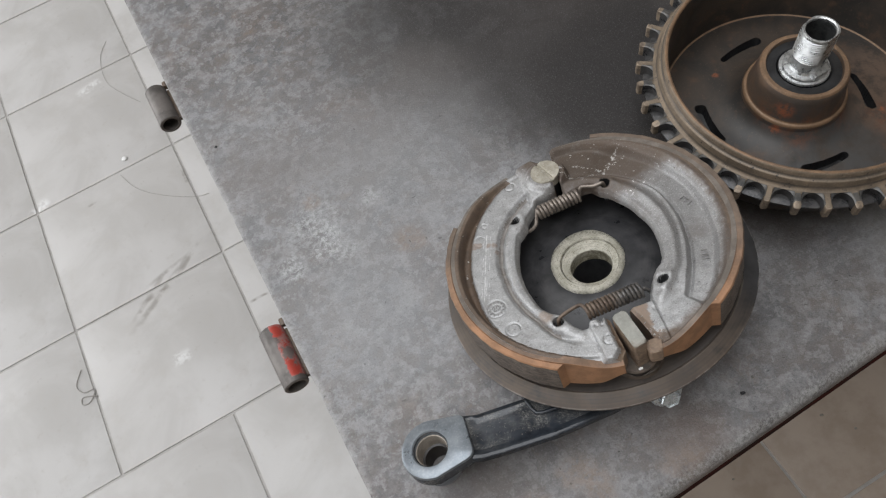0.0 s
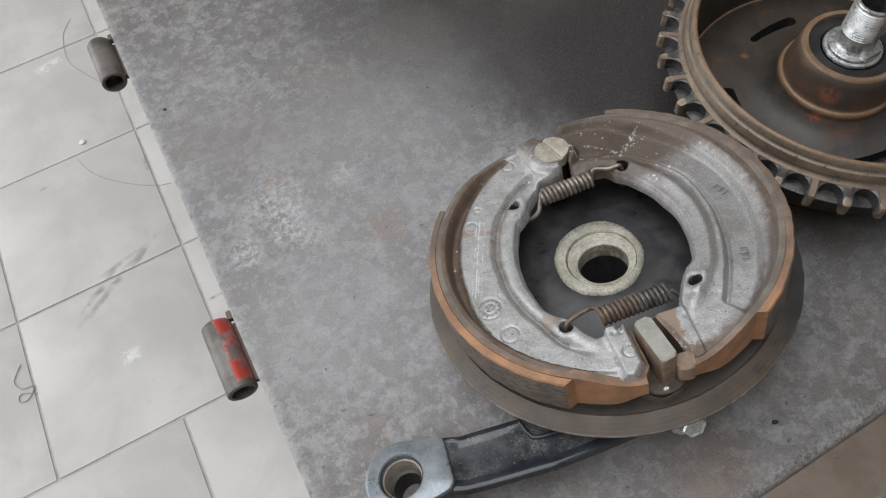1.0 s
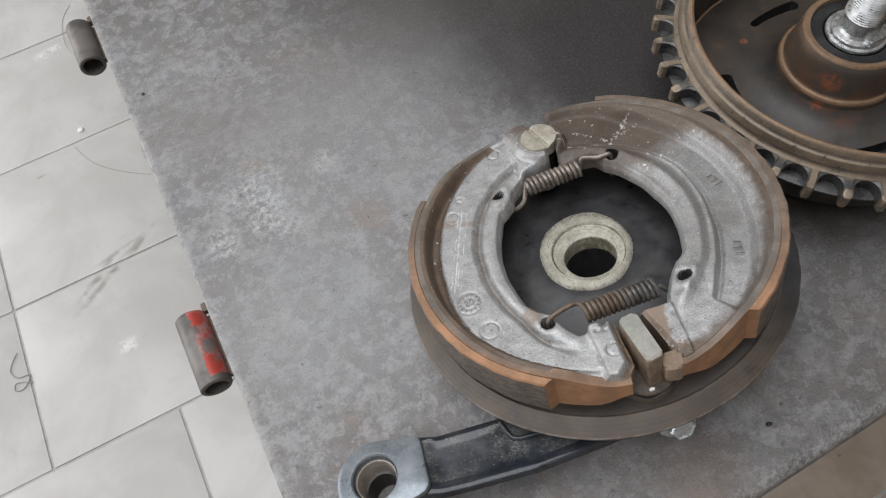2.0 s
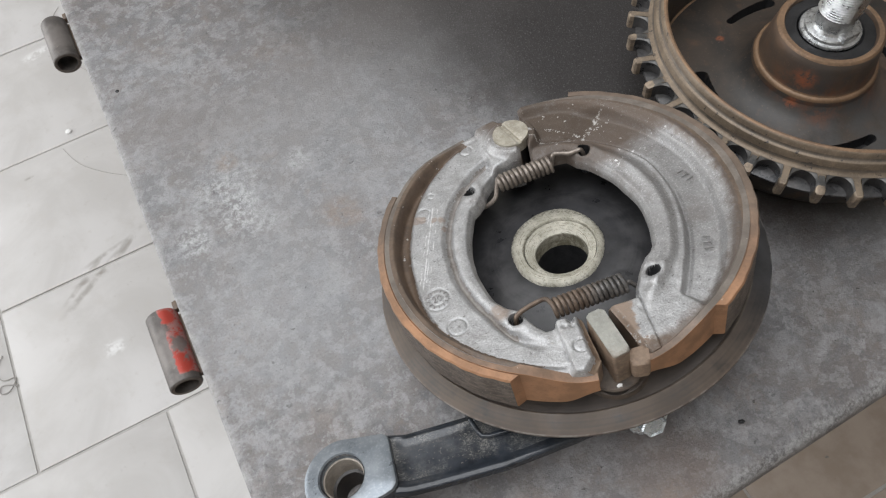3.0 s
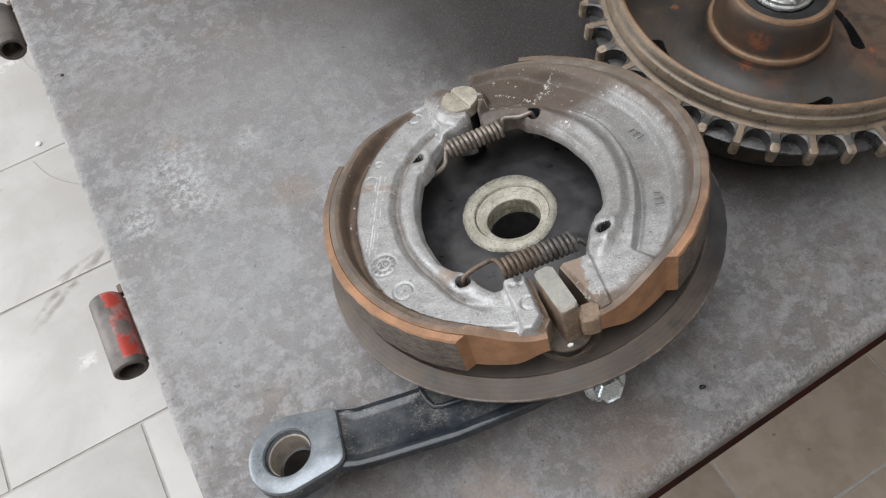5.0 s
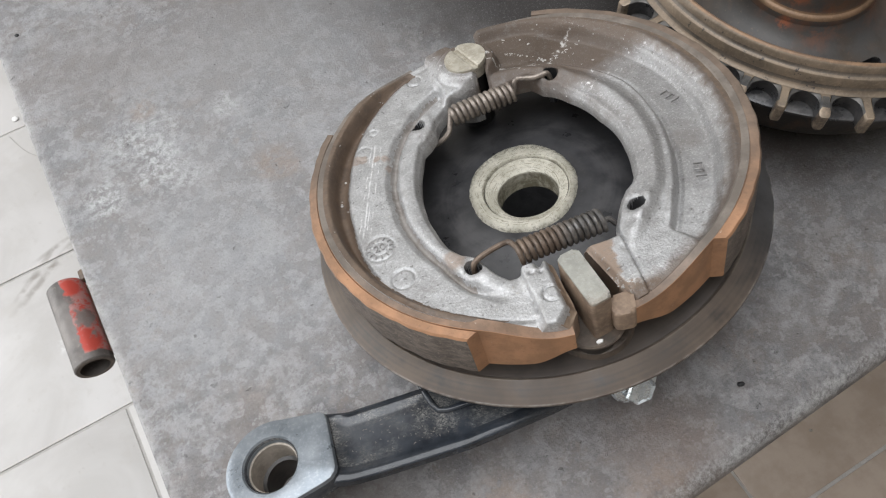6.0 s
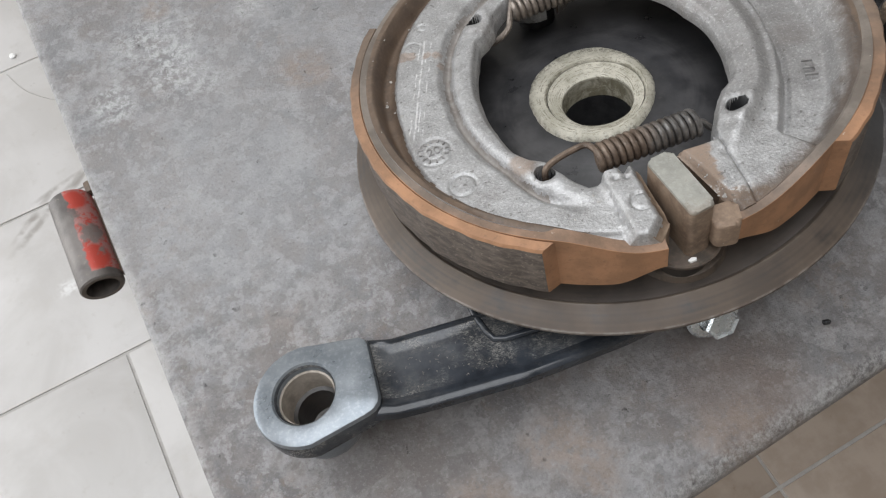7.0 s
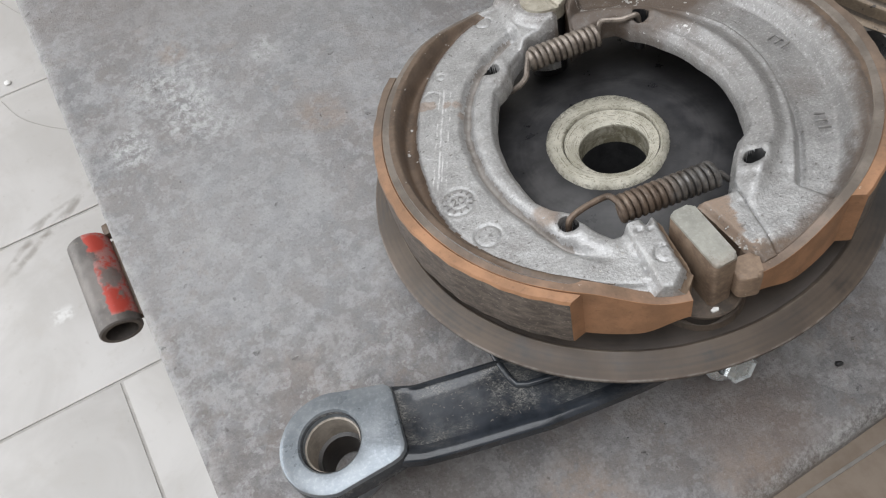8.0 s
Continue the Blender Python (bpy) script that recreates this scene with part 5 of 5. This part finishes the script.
def lever():
    """The forged black lever under the plate: eye, channelled shank, clamp and flange bolt."""
    ex, ey, er = -94.2, -74.1, 14.8
    bm = bmesh.new()
    arc = [(ex + er * math.cos(radians(a)), ey + er * math.sin(radians(a))) for a in np.linspace(82, 278, 40)]
    outline = arc + [(-77.4, -83.2), (-75.2, -82.0), (-73.9, -80.3), (-73.6, -78.6), (-76.2, -62.4), (-76.9, -60.8), (-78.6, -59.8)]
    hole = [(ex + 8.6 * math.cos(radians(a)), ey + 8.6 * math.sin(radians(a))) for a in np.linspace(0, 360, 48, endpoint=False)]

    def ring(loop, h):
        return [bm.verts.new((x * MM, y * MM, h * MM)) for x, y in loop]

    def inset(loop, d):
        c = Vector((ex + 5, ey))
        return [tuple(Vector(p) + (c - Vector(p)).normalized() * d) for p in loop]

    a, b, c = ring(inset(outline, 1.6), -29.0), ring(inset(outline, 0.45), -29.5), ring(outline, -30.8)
    d = ring(outline, -37.0)
    for p, q in ((a, b), (b, c), (c, d)):
        for i in range(len(p)):
            bm.faces.new((p[i], p[(i + 1) % len(p)], q[(i + 1) % len(p)], q[i]))
    h0, h1, h2 = ring(hole, -29.6), ring(inset(hole, 0.5), -30.3), ring(inset(hole, 0.5), -52)
    for p, q in ((h0, h1), (h1, h2)):
        for i in range(48):
            bm.faces.new((p[i], p[(i + 1) % 48], q[(i + 1) % 48], q[i]))
    h_top = ring([(ex + 9.1 * math.cos(radians(t)), ey + 9.1 * math.sin(radians(t))) for t in np.linspace(0, 360, 48, endpoint=False)], -29.0)
    for i in range(48):
        bm.faces.new((h_top[i], h_top[(i + 1) % 48], h0[(i + 1) % 48], h0[i]))
    edges = [bm.edges.get((a[i], a[(i + 1) % len(a)])) for i in range(len(a))] + [bm.edges.get((h_top[i], h_top[(i + 1) % 48])) for i in range(48)]
    bmesh.ops.triangle_fill(bm, use_beauty=True, edges=edges)
    turned = [ring([(ex + r * math.cos(radians(t)), ey + r * math.sin(radians(t))) for t in np.linspace(0, 360, 48, endpoint=False)], h)
              for r, h in ((11.4, -36.9), (11.2, -39.0), (11.8, -39.6), (12.1, -40.6), (11.8, -46.0), (10.8, -49.5))]
    for p, q in zip(turned + [h2], turned[1:] + [h2]):
        if p is not q:
            for i in range(48):
                bm.faces.new((p[i], p[(i + 1) % 48], q[(i + 1) % 48], q[i]))
    for f in bm.faces:
        f.normal_update()
        if abs(f.normal.z) < 0.5 and -0.0395 < max(v.co.z for v in f.verts) < -0.0304:
            f.material_index = 1
        c = f.calc_center_median()
        if math.hypot(c.x / MM - ex, c.y / MM - ey) < 8.5 and c.z > -0.0325:
            f.material_index = 1
    arm = part("lever", bm, [EYE, ENAMEL], brake, "forged lever with blue-black enamelled eye")

    bm = bmesh.new()
    # lower part of the bush is coloured dark for the shade down the hole
    lathe(bm, [(8.15, -32.0), (7.9, -31.7), (7.5, -32.1), (7.4, -41.0), (6.3, -41.4), (5.9, -52.0), (7.5, -52.3)], 48, [0, 0, 0, 1, 1, 1], centre=(ex, ey))
    part("eye_bush", bm, [BUSH, PAD_SHADE], arm, "tan worn bush inside the eye")

    # channelled shank: two raised ribs and a dished web between them
    upper, lower = curve([(-79, -59.8), (-71, -60.4), (-44, -55.8), (-10, -50.0), (16, -44)]), curve([(-79, -82.5), (-70, -83.0), (-60, -81.8), (-35, -77.9), (-20, -74.0), (-8, -70.8), (4, -66.8)])
    level = curve([(-79, -31.6), (-70, -32.8), (-40, -36.0), (0, -40.5), (16, -42)])
    bm = bmesh.new()
    lines = []
    for x in np.linspace(-79, 4, 60):
        u, w, z = upper(x), lower(x), level(x)
        dish = 1.3 * step(-77.5, -70, x)
        sec = [(u - 2.0, z - 7), (u + 0.4, z - 4.5), (u + 0.3, z - 1.0), (u - 0.2, z - 0.25), (u - 0.9, z), (u - 1.6, z - 0.5 * dish), (u - 2.6, z - 0.9 * dish), (u - 5.0, z - dish)]
        sec += [(w + 7.5, z - dish), (w + 5.0, z - 0.9 * dish), (w + 3.8, z - 0.45 * dish), (w + 2.8, z), (w + 1.2, z - 0.1), (w + 0.3, z - 0.8), (w + 0.1, z - 3.5), (w + 3.0, z - 7)]
        lines.append([bm.verts.new((x * MM, y * MM, h * MM)) for y, h in sec])
    k = len(lines[0])
    for p, q in zip(lines, lines[1:]):
        for m in range(k):
            bm.faces.new((p[m], p[(m + 1) % k], q[(m + 1) % k], q[m])).material_index = 0 if 5 <= m <= 8 else 1
    bm.faces.new(lines[0])
    bm.faces.new(lines[-1])
    part("shank", bm, [ENAMEL, GLOSS], arm, "glossy black enamelled shank with dusty channel")
    # short pale fibres stuck in the channel
    rng = random.Random(5)
    bm = bmesh.new()
    for i in range(85):
        x = -74 + 36 * rng.random() ** 0.8
        y = lower(x) + 6.5 + (upper(x) - lower(x) - 12) * rng.random()
        z = level(x) - 1.3 * step(-77.5, -70, x) + 0.12
        a, bend, size = rng.uniform(0, math.pi), rng.uniform(-0.8, 0.8), rng.uniform(0.10, 0.55)
        pts = [Vector((x + t * size * math.cos(a + bend * t), y + t * size * math.sin(a + bend * t), z - 0.085 * t * size * math.cos(a))) for t in (-1, -0.4, 0.2, 0.8)]
        sweep(bm, [p * MM for p in pts], 0.045 * MM, 4)
    tagged(part("lint", bm, FIBRE, arm, "short pale fibres in the channel"), kind="stuff")

    # raised frame on the shank, half under the plate
    bm = bmesh.new()
    frame_pts = [(-48, -52, -36.3), (-46.5, -57, -36.4), (-44.2, -62.0, -36.5), (-42.4, -64.6, -36.6), (-39.5, -65.0, -36.7), (-30, -63.6, -37.2), (-18, -61.8, -38.2), (-8, -60.0, -39.2)]
    sweep(bm, [Vector(p) * MM for p in frame_pts], 1.0 * MM, 10)
    part("raised_rib", bm, GLOSS, arm)
    bm = bmesh.new()
    prism(bm, [(-47, -52), (-43.5, -62), (-40, -63.3), (-16, -59), (-16, -48)], -46, -39.3, 0.4)
    part("pocket_floor", bm, RUBBER_SHADE, arm)

    # clamp lug and its flange bolt, whose head looks out from the shank
    bm = bmesh.new()
    prism(bm, [(-2, -62), (6, -58), (9, -46), (-2, -46)], -54, -44, 1.0)
    part("clamp_lug", bm, ENAMEL, arm)
    bm = bmesh.new()
    hexes = []
    lathe(bm, [(0.2, 0), (7.9, 0), (8.2, 0.7), (7.4, 1.6), (5.2, 2.3)], 40)
    for r, z in ((5.2, 2.0), (5.2, 5.8), (4.7, 6.6)):
        hexes.append([bm.verts.new((r * MM * math.cos(math.pi / 3 * i), r * MM * math.sin(math.pi / 3 * i), z * MM)) for i in range(6)])
    for p, q in zip(hexes, hexes[1:]):
        for i in range(6):
            bm.faces.new((p[i], p[(i + 1) % 6], q[(i + 1) % 6], q[i]))
    dish = [bm.verts.new((3.9 * MM * math.cos(math.pi / 3 * i), 3.9 * MM * math.sin(math.pi / 3 * i), 6.1 * MM)) for i in range(6)]
    for i in range(6):
        bm.faces.new((hexes[-1][i], hexes[-1][(i + 1) % 6], dish[(i + 1) % 6], dish[i]))
    bm.faces.new(dish)
    bolt = part("flange_bolt", bm, ZINC, arm, "bright zinc-plated flange bolt", angle=25)
    out = Vector((0.22, -0.90, 0.36)).normalized()
    place = (Vector((20.0, -66.4, -49.7)) - 6.0 * out) * MM
    bolt.matrix_local = look(place, place - out)


lever()


# ---------------------------------------------------------------- the hub with its sprocket
HUB_AT = (0.1412, 0.0824)
hub = empty("sprocket_hub", Matrix.Translation((*HUB_AT, 0)), "rusty motorcycle rear hub with worn chain sprocket, lying flat", "hub")


def hub_body():
    """Turned and pressed hub: deep dish, boss and base, with four slots through the dish."""
    bm = bmesh.new()
    segs, slots = 600, []
    for a, r in ((106, 46.9), (185, 47.2), (275, 45.0), (357, 41.8)):
        slots.append((radians(a), r))

    def cone(r):
        return 10.3 + 0.10 * (70 - r) + 8.0 * math.exp((28 - r) / 5)

    radii = [(r, cone(r)) for r in np.linspace(27.0, 62, 125)] + [(66, cone(66)), (68.6, 10.5), (69.8, 10.6)]
    rings = []
    for r, z in radii:
        ring = []
        for i in range(segs):
            a = 2 * math.pi * i / segs
            deep = 0.0
            for s, mid in slots:
                d = (a - s + math.pi) % (2 * math.pi) - math.pi
                along, across = d * 44, r - mid + 0.10 * d * 44 - 0.004 * (d * 44) ** 2
                off = math.hypot(max(0, abs(along) - 11.0), across * (1.0 + 0.02 * along))
                deep = max(deep, 1 - step(2.0, 2.5, off))
            ring.append(bm.verts.new((r * MM * math.cos(a), r * MM * math.sin(a), (z - 7.0 * deep) * MM)))
        rings.append(ring)
    for k, (p, q) in enumerate(zip(rings, rings[1:])):
        for i in range(segs):
            # deep slot faces go near-black, the shade of an opening put in as colour
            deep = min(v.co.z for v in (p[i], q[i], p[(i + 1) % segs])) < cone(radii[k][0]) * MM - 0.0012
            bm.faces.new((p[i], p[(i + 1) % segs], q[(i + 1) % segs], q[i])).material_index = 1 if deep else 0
    part("dish", bm, [HUB, RUBBER_SHADE], hub, "dark rust-stained dish with slots")

    bm = bmesh.new()
    lathe(bm, [(68.6, 10.35), (70.2, 10.9), (71.0, 13.2), (71.6, 40), (71.9, 50.6), (72.4, 51.6), (73.2, 51.9), (74.0, 51.6), (74.6, 50.8), (74.9, 49.0), (75.2, 48.2), (75.6, 47.9), (76.5, 47.6), (76.9, 46.9), (77.1, 44.2), (77.5, 43.0), (78.2, 42.3), (79.2, 41.9)], 200, [1, 0, 0, 0, 1, 1, 1, 2, 2, 3, 3, 2, 2, 2, 3, 2, 2])
    part("drum_rim", bm, [HUB, RUST_LIP, CHAIN_TOP, GROOVE], hub, "stepped rusty drum rim")
    bm = bmesh.new()
    lathe(bm, [(19.0, 36), (19.4, 43.4), (20.0, 44.4), (22.0, 44.5), (23.0, 43.6), (23.9, 39), (25.4, 29), (25.8, 27.2), (26.2, 26.5), (26.9, 26.3), (27.5, 25.7), (27.8, 24.7), (28.1, 22.6)], 96, [0, 0, 1, 1, 0, 0, 0, 1, 1, 1, 1, 0])
    part("boss", bm, [BOSS, RUST_LIP], hub, "brown conical bearing boss")
    bm = bmesh.new()
    lathe(bm, [(20.6, 41.2), (19.6, 42.6), (14.5, 42.9), (13.6, 42.0), (13.0, 40), (9, 39.4), (9, 30)], 80)
    part("oil_seal", bm, RUBBER_SHADE, hub, "black oily rubber seal")
    bm = bmesh.new()
    lathe(bm, [(50, 1.0), (54, 0.3), (58, 0.3), (61.0, 2.0), (70.4, 8.6), (72.4, 12), (72.8, 29.5), (76.0, 32.6)], 120)
    part("drum_shell", bm, HUB, hub, "dark drum shell resting on the bench")


def sprocket():
    teeth, pitch = 38, 82.6
    root, tip, inner = 4.9, 88.4, 76.6
    bm = bmesh.new()
    tops, cap, halo, lows, ins_t, ins_l, kinds = [], [], [], [], [], [], []
    half = math.pi / teeth
    for n in range(teeth):
        base = 2 * half * n + radians(5.8)
        # rounded root, worn flank hooked to one side, narrow tip
        prof = []
        for b in np.linspace(-82, 82, 11):
            a = radians(180 + b)
            rho = root + 0.3 + 2.1 * math.cos(radians(b))
            prof.append((pitch + 1.2 + root * math.cos(a), -root * math.sin(a), 0, pitch + 1.2 + rho * math.cos(a), -rho * math.sin(a)))
        prof.append((pitch + 3.3, root + 0.05, 1))
        prof.append((tip - 0.8, root + 0.25, 1))
        prof.append((tip, root + 0.85, 1))
        prof.append((tip - 0.2, 2 * half * pitch - root - 1.0, 1))
        prof.append((tip - 1.0, 2 * half * pitch - root - 0.35, 1))
        prof.append((pitch + 3.0, 2 * half * pitch - root - 0.2, 1))
        for r, arc, kind, *film in prof:
            a = base + arc / pitch
            rr = r + (0.25 * math.sin(n * 12.9) if kind else 0)
            # every second tooth is filmed over at its neck, where the wide links ran
            wiped = n % 2
            flat = min(max(arc, root + 0.75), 2 * half * pitch - root - 0.75)
            mid = film if film else (pitch - 2.6, flat) if wiped else (rr - 0.7, flat)
            over = ((mid[0] + rr) / 2, (mid[1] + arc) / 2) if film or not wiped else (min(rr, pitch + 2.6) - 0.4, flat)
            am, ac = base + mid[1] / pitch, base + over[1] / pitch
            edge = 1.0 if kind and rr > tip - 1 else 0.5
            for ring, rad, ang, z in ((tops, rr, a, 41.8 - edge), (halo, mid[0], am, 41.8), (cap, over[0], ac, 41.8 if wiped and kind else 41.6), (lows, rr - (0.0 if kind else 0.9), a, 34.2), (ins_t, inner - 0.8, a, 41.8), (ins_l, inner - 0.8, a, 34.0)):
                ring.append(bm.verts.new((rad * MM * math.cos(ang), rad * MM * math.sin(ang), z * MM)))
            kinds.append(kind)
    m = len(tops)
    for i in range(m):
        j = (i + 1) % m
        both = kinds[i] and kinds[j]
        bm.faces.new((ins_t[i], halo[i], halo[j], ins_t[j])).material_index = 0
        bm.faces.new((halo[i], cap[i], cap[j], halo[j])).material_index = 3 if not both or halo[i].co.length < (pitch + 0.5) * MM * 1.13 else 2
        bm.faces.new((cap[i], tops[i], tops[j], cap[j])).material_index = 2 if both else 3
        bm.faces.new((ins_l[i], ins_l[j], lows[j], lows[i])).material_index = 1
        bm.faces.new((tops[i], lows[i], lows[j], tops[j])).material_index = 2 if both else 1
        bm.faces.new((ins_t[i], ins_t[j], ins_l[j], ins_l[i])).material_index = 1
    part("sprocket", bm, [CHAIN_TOP, GREASE, TIP, HALO], hub, "worn toothed chain sprocket with greasy roots", angle=30)
    # thin disc added to stand for a shelf at the pocket bottoms
    bm = bmesh.new()
    lathe(bm, [(74, 35.3), (83.2, 35.3), (83.8, 34.9), (83.6, 33.8), (82.6, 33.4), (73.0, 33.2)], 160)
    part("pocket_shelf", bm, GREASE, hub, "greasy grey shelf across the bottoms of the tooth pockets")


def spacer():
    """Bright axle sleeve standing in the boss: flange, waist, thread and open end."""
    bm = bmesh.new()
    prof = [(0.3, 41.0), (13.2, 42.2), (13.4, 42.8), (13.1, 43.7), (11.8, 44.0), (11.5, 45.2), (11.0, 45.7), (9.2, 46.1), (8.4, 47.2), (8.2, 51.5), (8.5, 54)]
    z = 54.0
    while z < 69.4:
        prof += [(9.35, z + 0.5), (9.35, z + 0.7), (8.6, z + 1.2)]
        z += 1.2
    prof += [(9.3, 70.6), (9.3, 71.0), (9.0, 71.6), (8.2, 71.7), (7.5, 71.2), (7.4, 70.0), (7.3, 44.0), (0.2, 43.6)]
    # the sleeve's inside is coloured darker to carry the shade of its bore
    lathe(bm, prof, 64, [0] * (len(prof) - 4) + [0, 1, 1])
    # the thread is milled flat on two sides
    way = Vector((math.cos(radians(300)), math.sin(radians(300)), 0))
    for v in bm.verts:
        if v.co.z > 0.0525 and v.co.xy.length > 0.0082:
            d = v.co.dot(way)
            if abs(d) > 0.0080:
                v.co -= way * (d - math.copysign(0.0080, d))
    part("axle_sleeve", bm, [CHROME, BORE_SHADE], hub, "bright threaded axle sleeve with open end", angle=30)
    bm = bmesh.new()
    box(bm, (-0.0045, -0.0112, 0.0446), (0.0045, -0.0075, 0.0478), 0.0006)
    bmesh.ops.rotate(bm, verts=bm.verts, matrix=Matrix.Rotation(radians(22), 3, "Z"))
    part("flat", bm, CHROME, hub)


hub_body()
sprocket()
spacer()

# ---------------------------------------------------------------- small things
def scrap(name, place, size, material, label, category, rough=0.3):
    bm = bmesh.new()
    bmesh.ops.create_icosphere(bm, subdivisions=2, radius=1.0)
    for v in bm.verts:
        k = 1 + rough * noise.noise(v.co * 1.3 + Vector(place) * 90)
        v.co = Vector((v.co.x * size[0] * k, v.co.y * size[1] * k, max(v.co.z, -0.55) * size[2])) * MM
    low = min(v.co.z for v in bm.verts)
    ob = part(name, bm, material)
    ob.location = (place[0], place[1], place[2] - low)
    return tagged(ob, label, category)


scrap("metal_chip", ((1.608 + 0.062) * 0.0383, (-2.793 + 0.870) * 0.0383, 0.0), (1.4, 0.9, 0.8), SOOT, "tiny dark metal chip on the bench", "chip")
scrap("paint_fleck", ((-5.439 + 0.062) * 0.0383, (2.94 + 0.870) * 0.0383, 0.0), (1.0, 1.0, 0.4), SOOT, "tiny black fleck on the bench", "fleck")
for spot, size in (((0.412, 0.058), (3.4, 2.2, 1.2)), ((0.452, 0.030), (2.6, 2.0, 1.0)), ((0.255, -0.010), (2.2, 1.6, 1.0))):
    scrap("grit_crumb", (*spot, FLOOR_Z + 0.0006), size, FIBRE, "small brown crumb of grit on the tiles", "crumb")
scrap("white_cap", ((-19.154 + 0.062) * 0.0383, (20.506 + 0.870) * 0.0383, FLOOR_Z + 0.0008), (6.5, 6.0, 2.5), WHITE, "small white plastic cap on the tiles", "cap", 0.1)



def thread(name, points, wire, material, label, category):
    bm = bmesh.new()
    raw = [Vector((x, y, FLOOR_Z + wire + 0.0006)) for x, y in points]
    out = []
    for i in range(len(raw) - 1):
        p0, p1, p2, p3 = raw[max(i - 1, 0)], raw[i], raw[i + 1], raw[min(i + 2, len(raw) - 1)]
        for k in range(6):
            t = k / 6
            out.append(0.5 * (2 * p1 + (p2 - p0) * t + (2 * p0 - 5 * p1 + 4 * p2 - p3) * t * t + (3 * p1 - p0 - 3 * p2 + p3) * t ** 3))
    sweep(bm, out + [raw[-1]], wire, 6)
    return tagged(part(name, bm, material), label, category)


thread("wire_curl", [(-0.786, 0.366), (-0.792, 0.337), (-0.777, 0.322), (-0.757, 0.325), (-0.763, 0.303), (-0.777, 0.300), (-0.777, 0.313), (-0.750, 0.311)], 0.0009, LINT, "thin curled grey wire on the tiles", "wire")
thread("hair_thread", [(-0.797, 1.17), (-0.807, 1.12), (-0.788, 1.047), (-0.752, 1.005), (-0.705, 0.965)], 0.00045, LINT, "long fine grey thread on the tiles", "thread")
thread("hair_thread", [(-0.738, 0.779), (-0.70, 0.737), (-0.645, 0.708), (-0.581, 0.689), (-0.55, 0.69)], 0.00045, LINT, "long fine grey thread on the tiles", "thread")
rows_of_tiles()
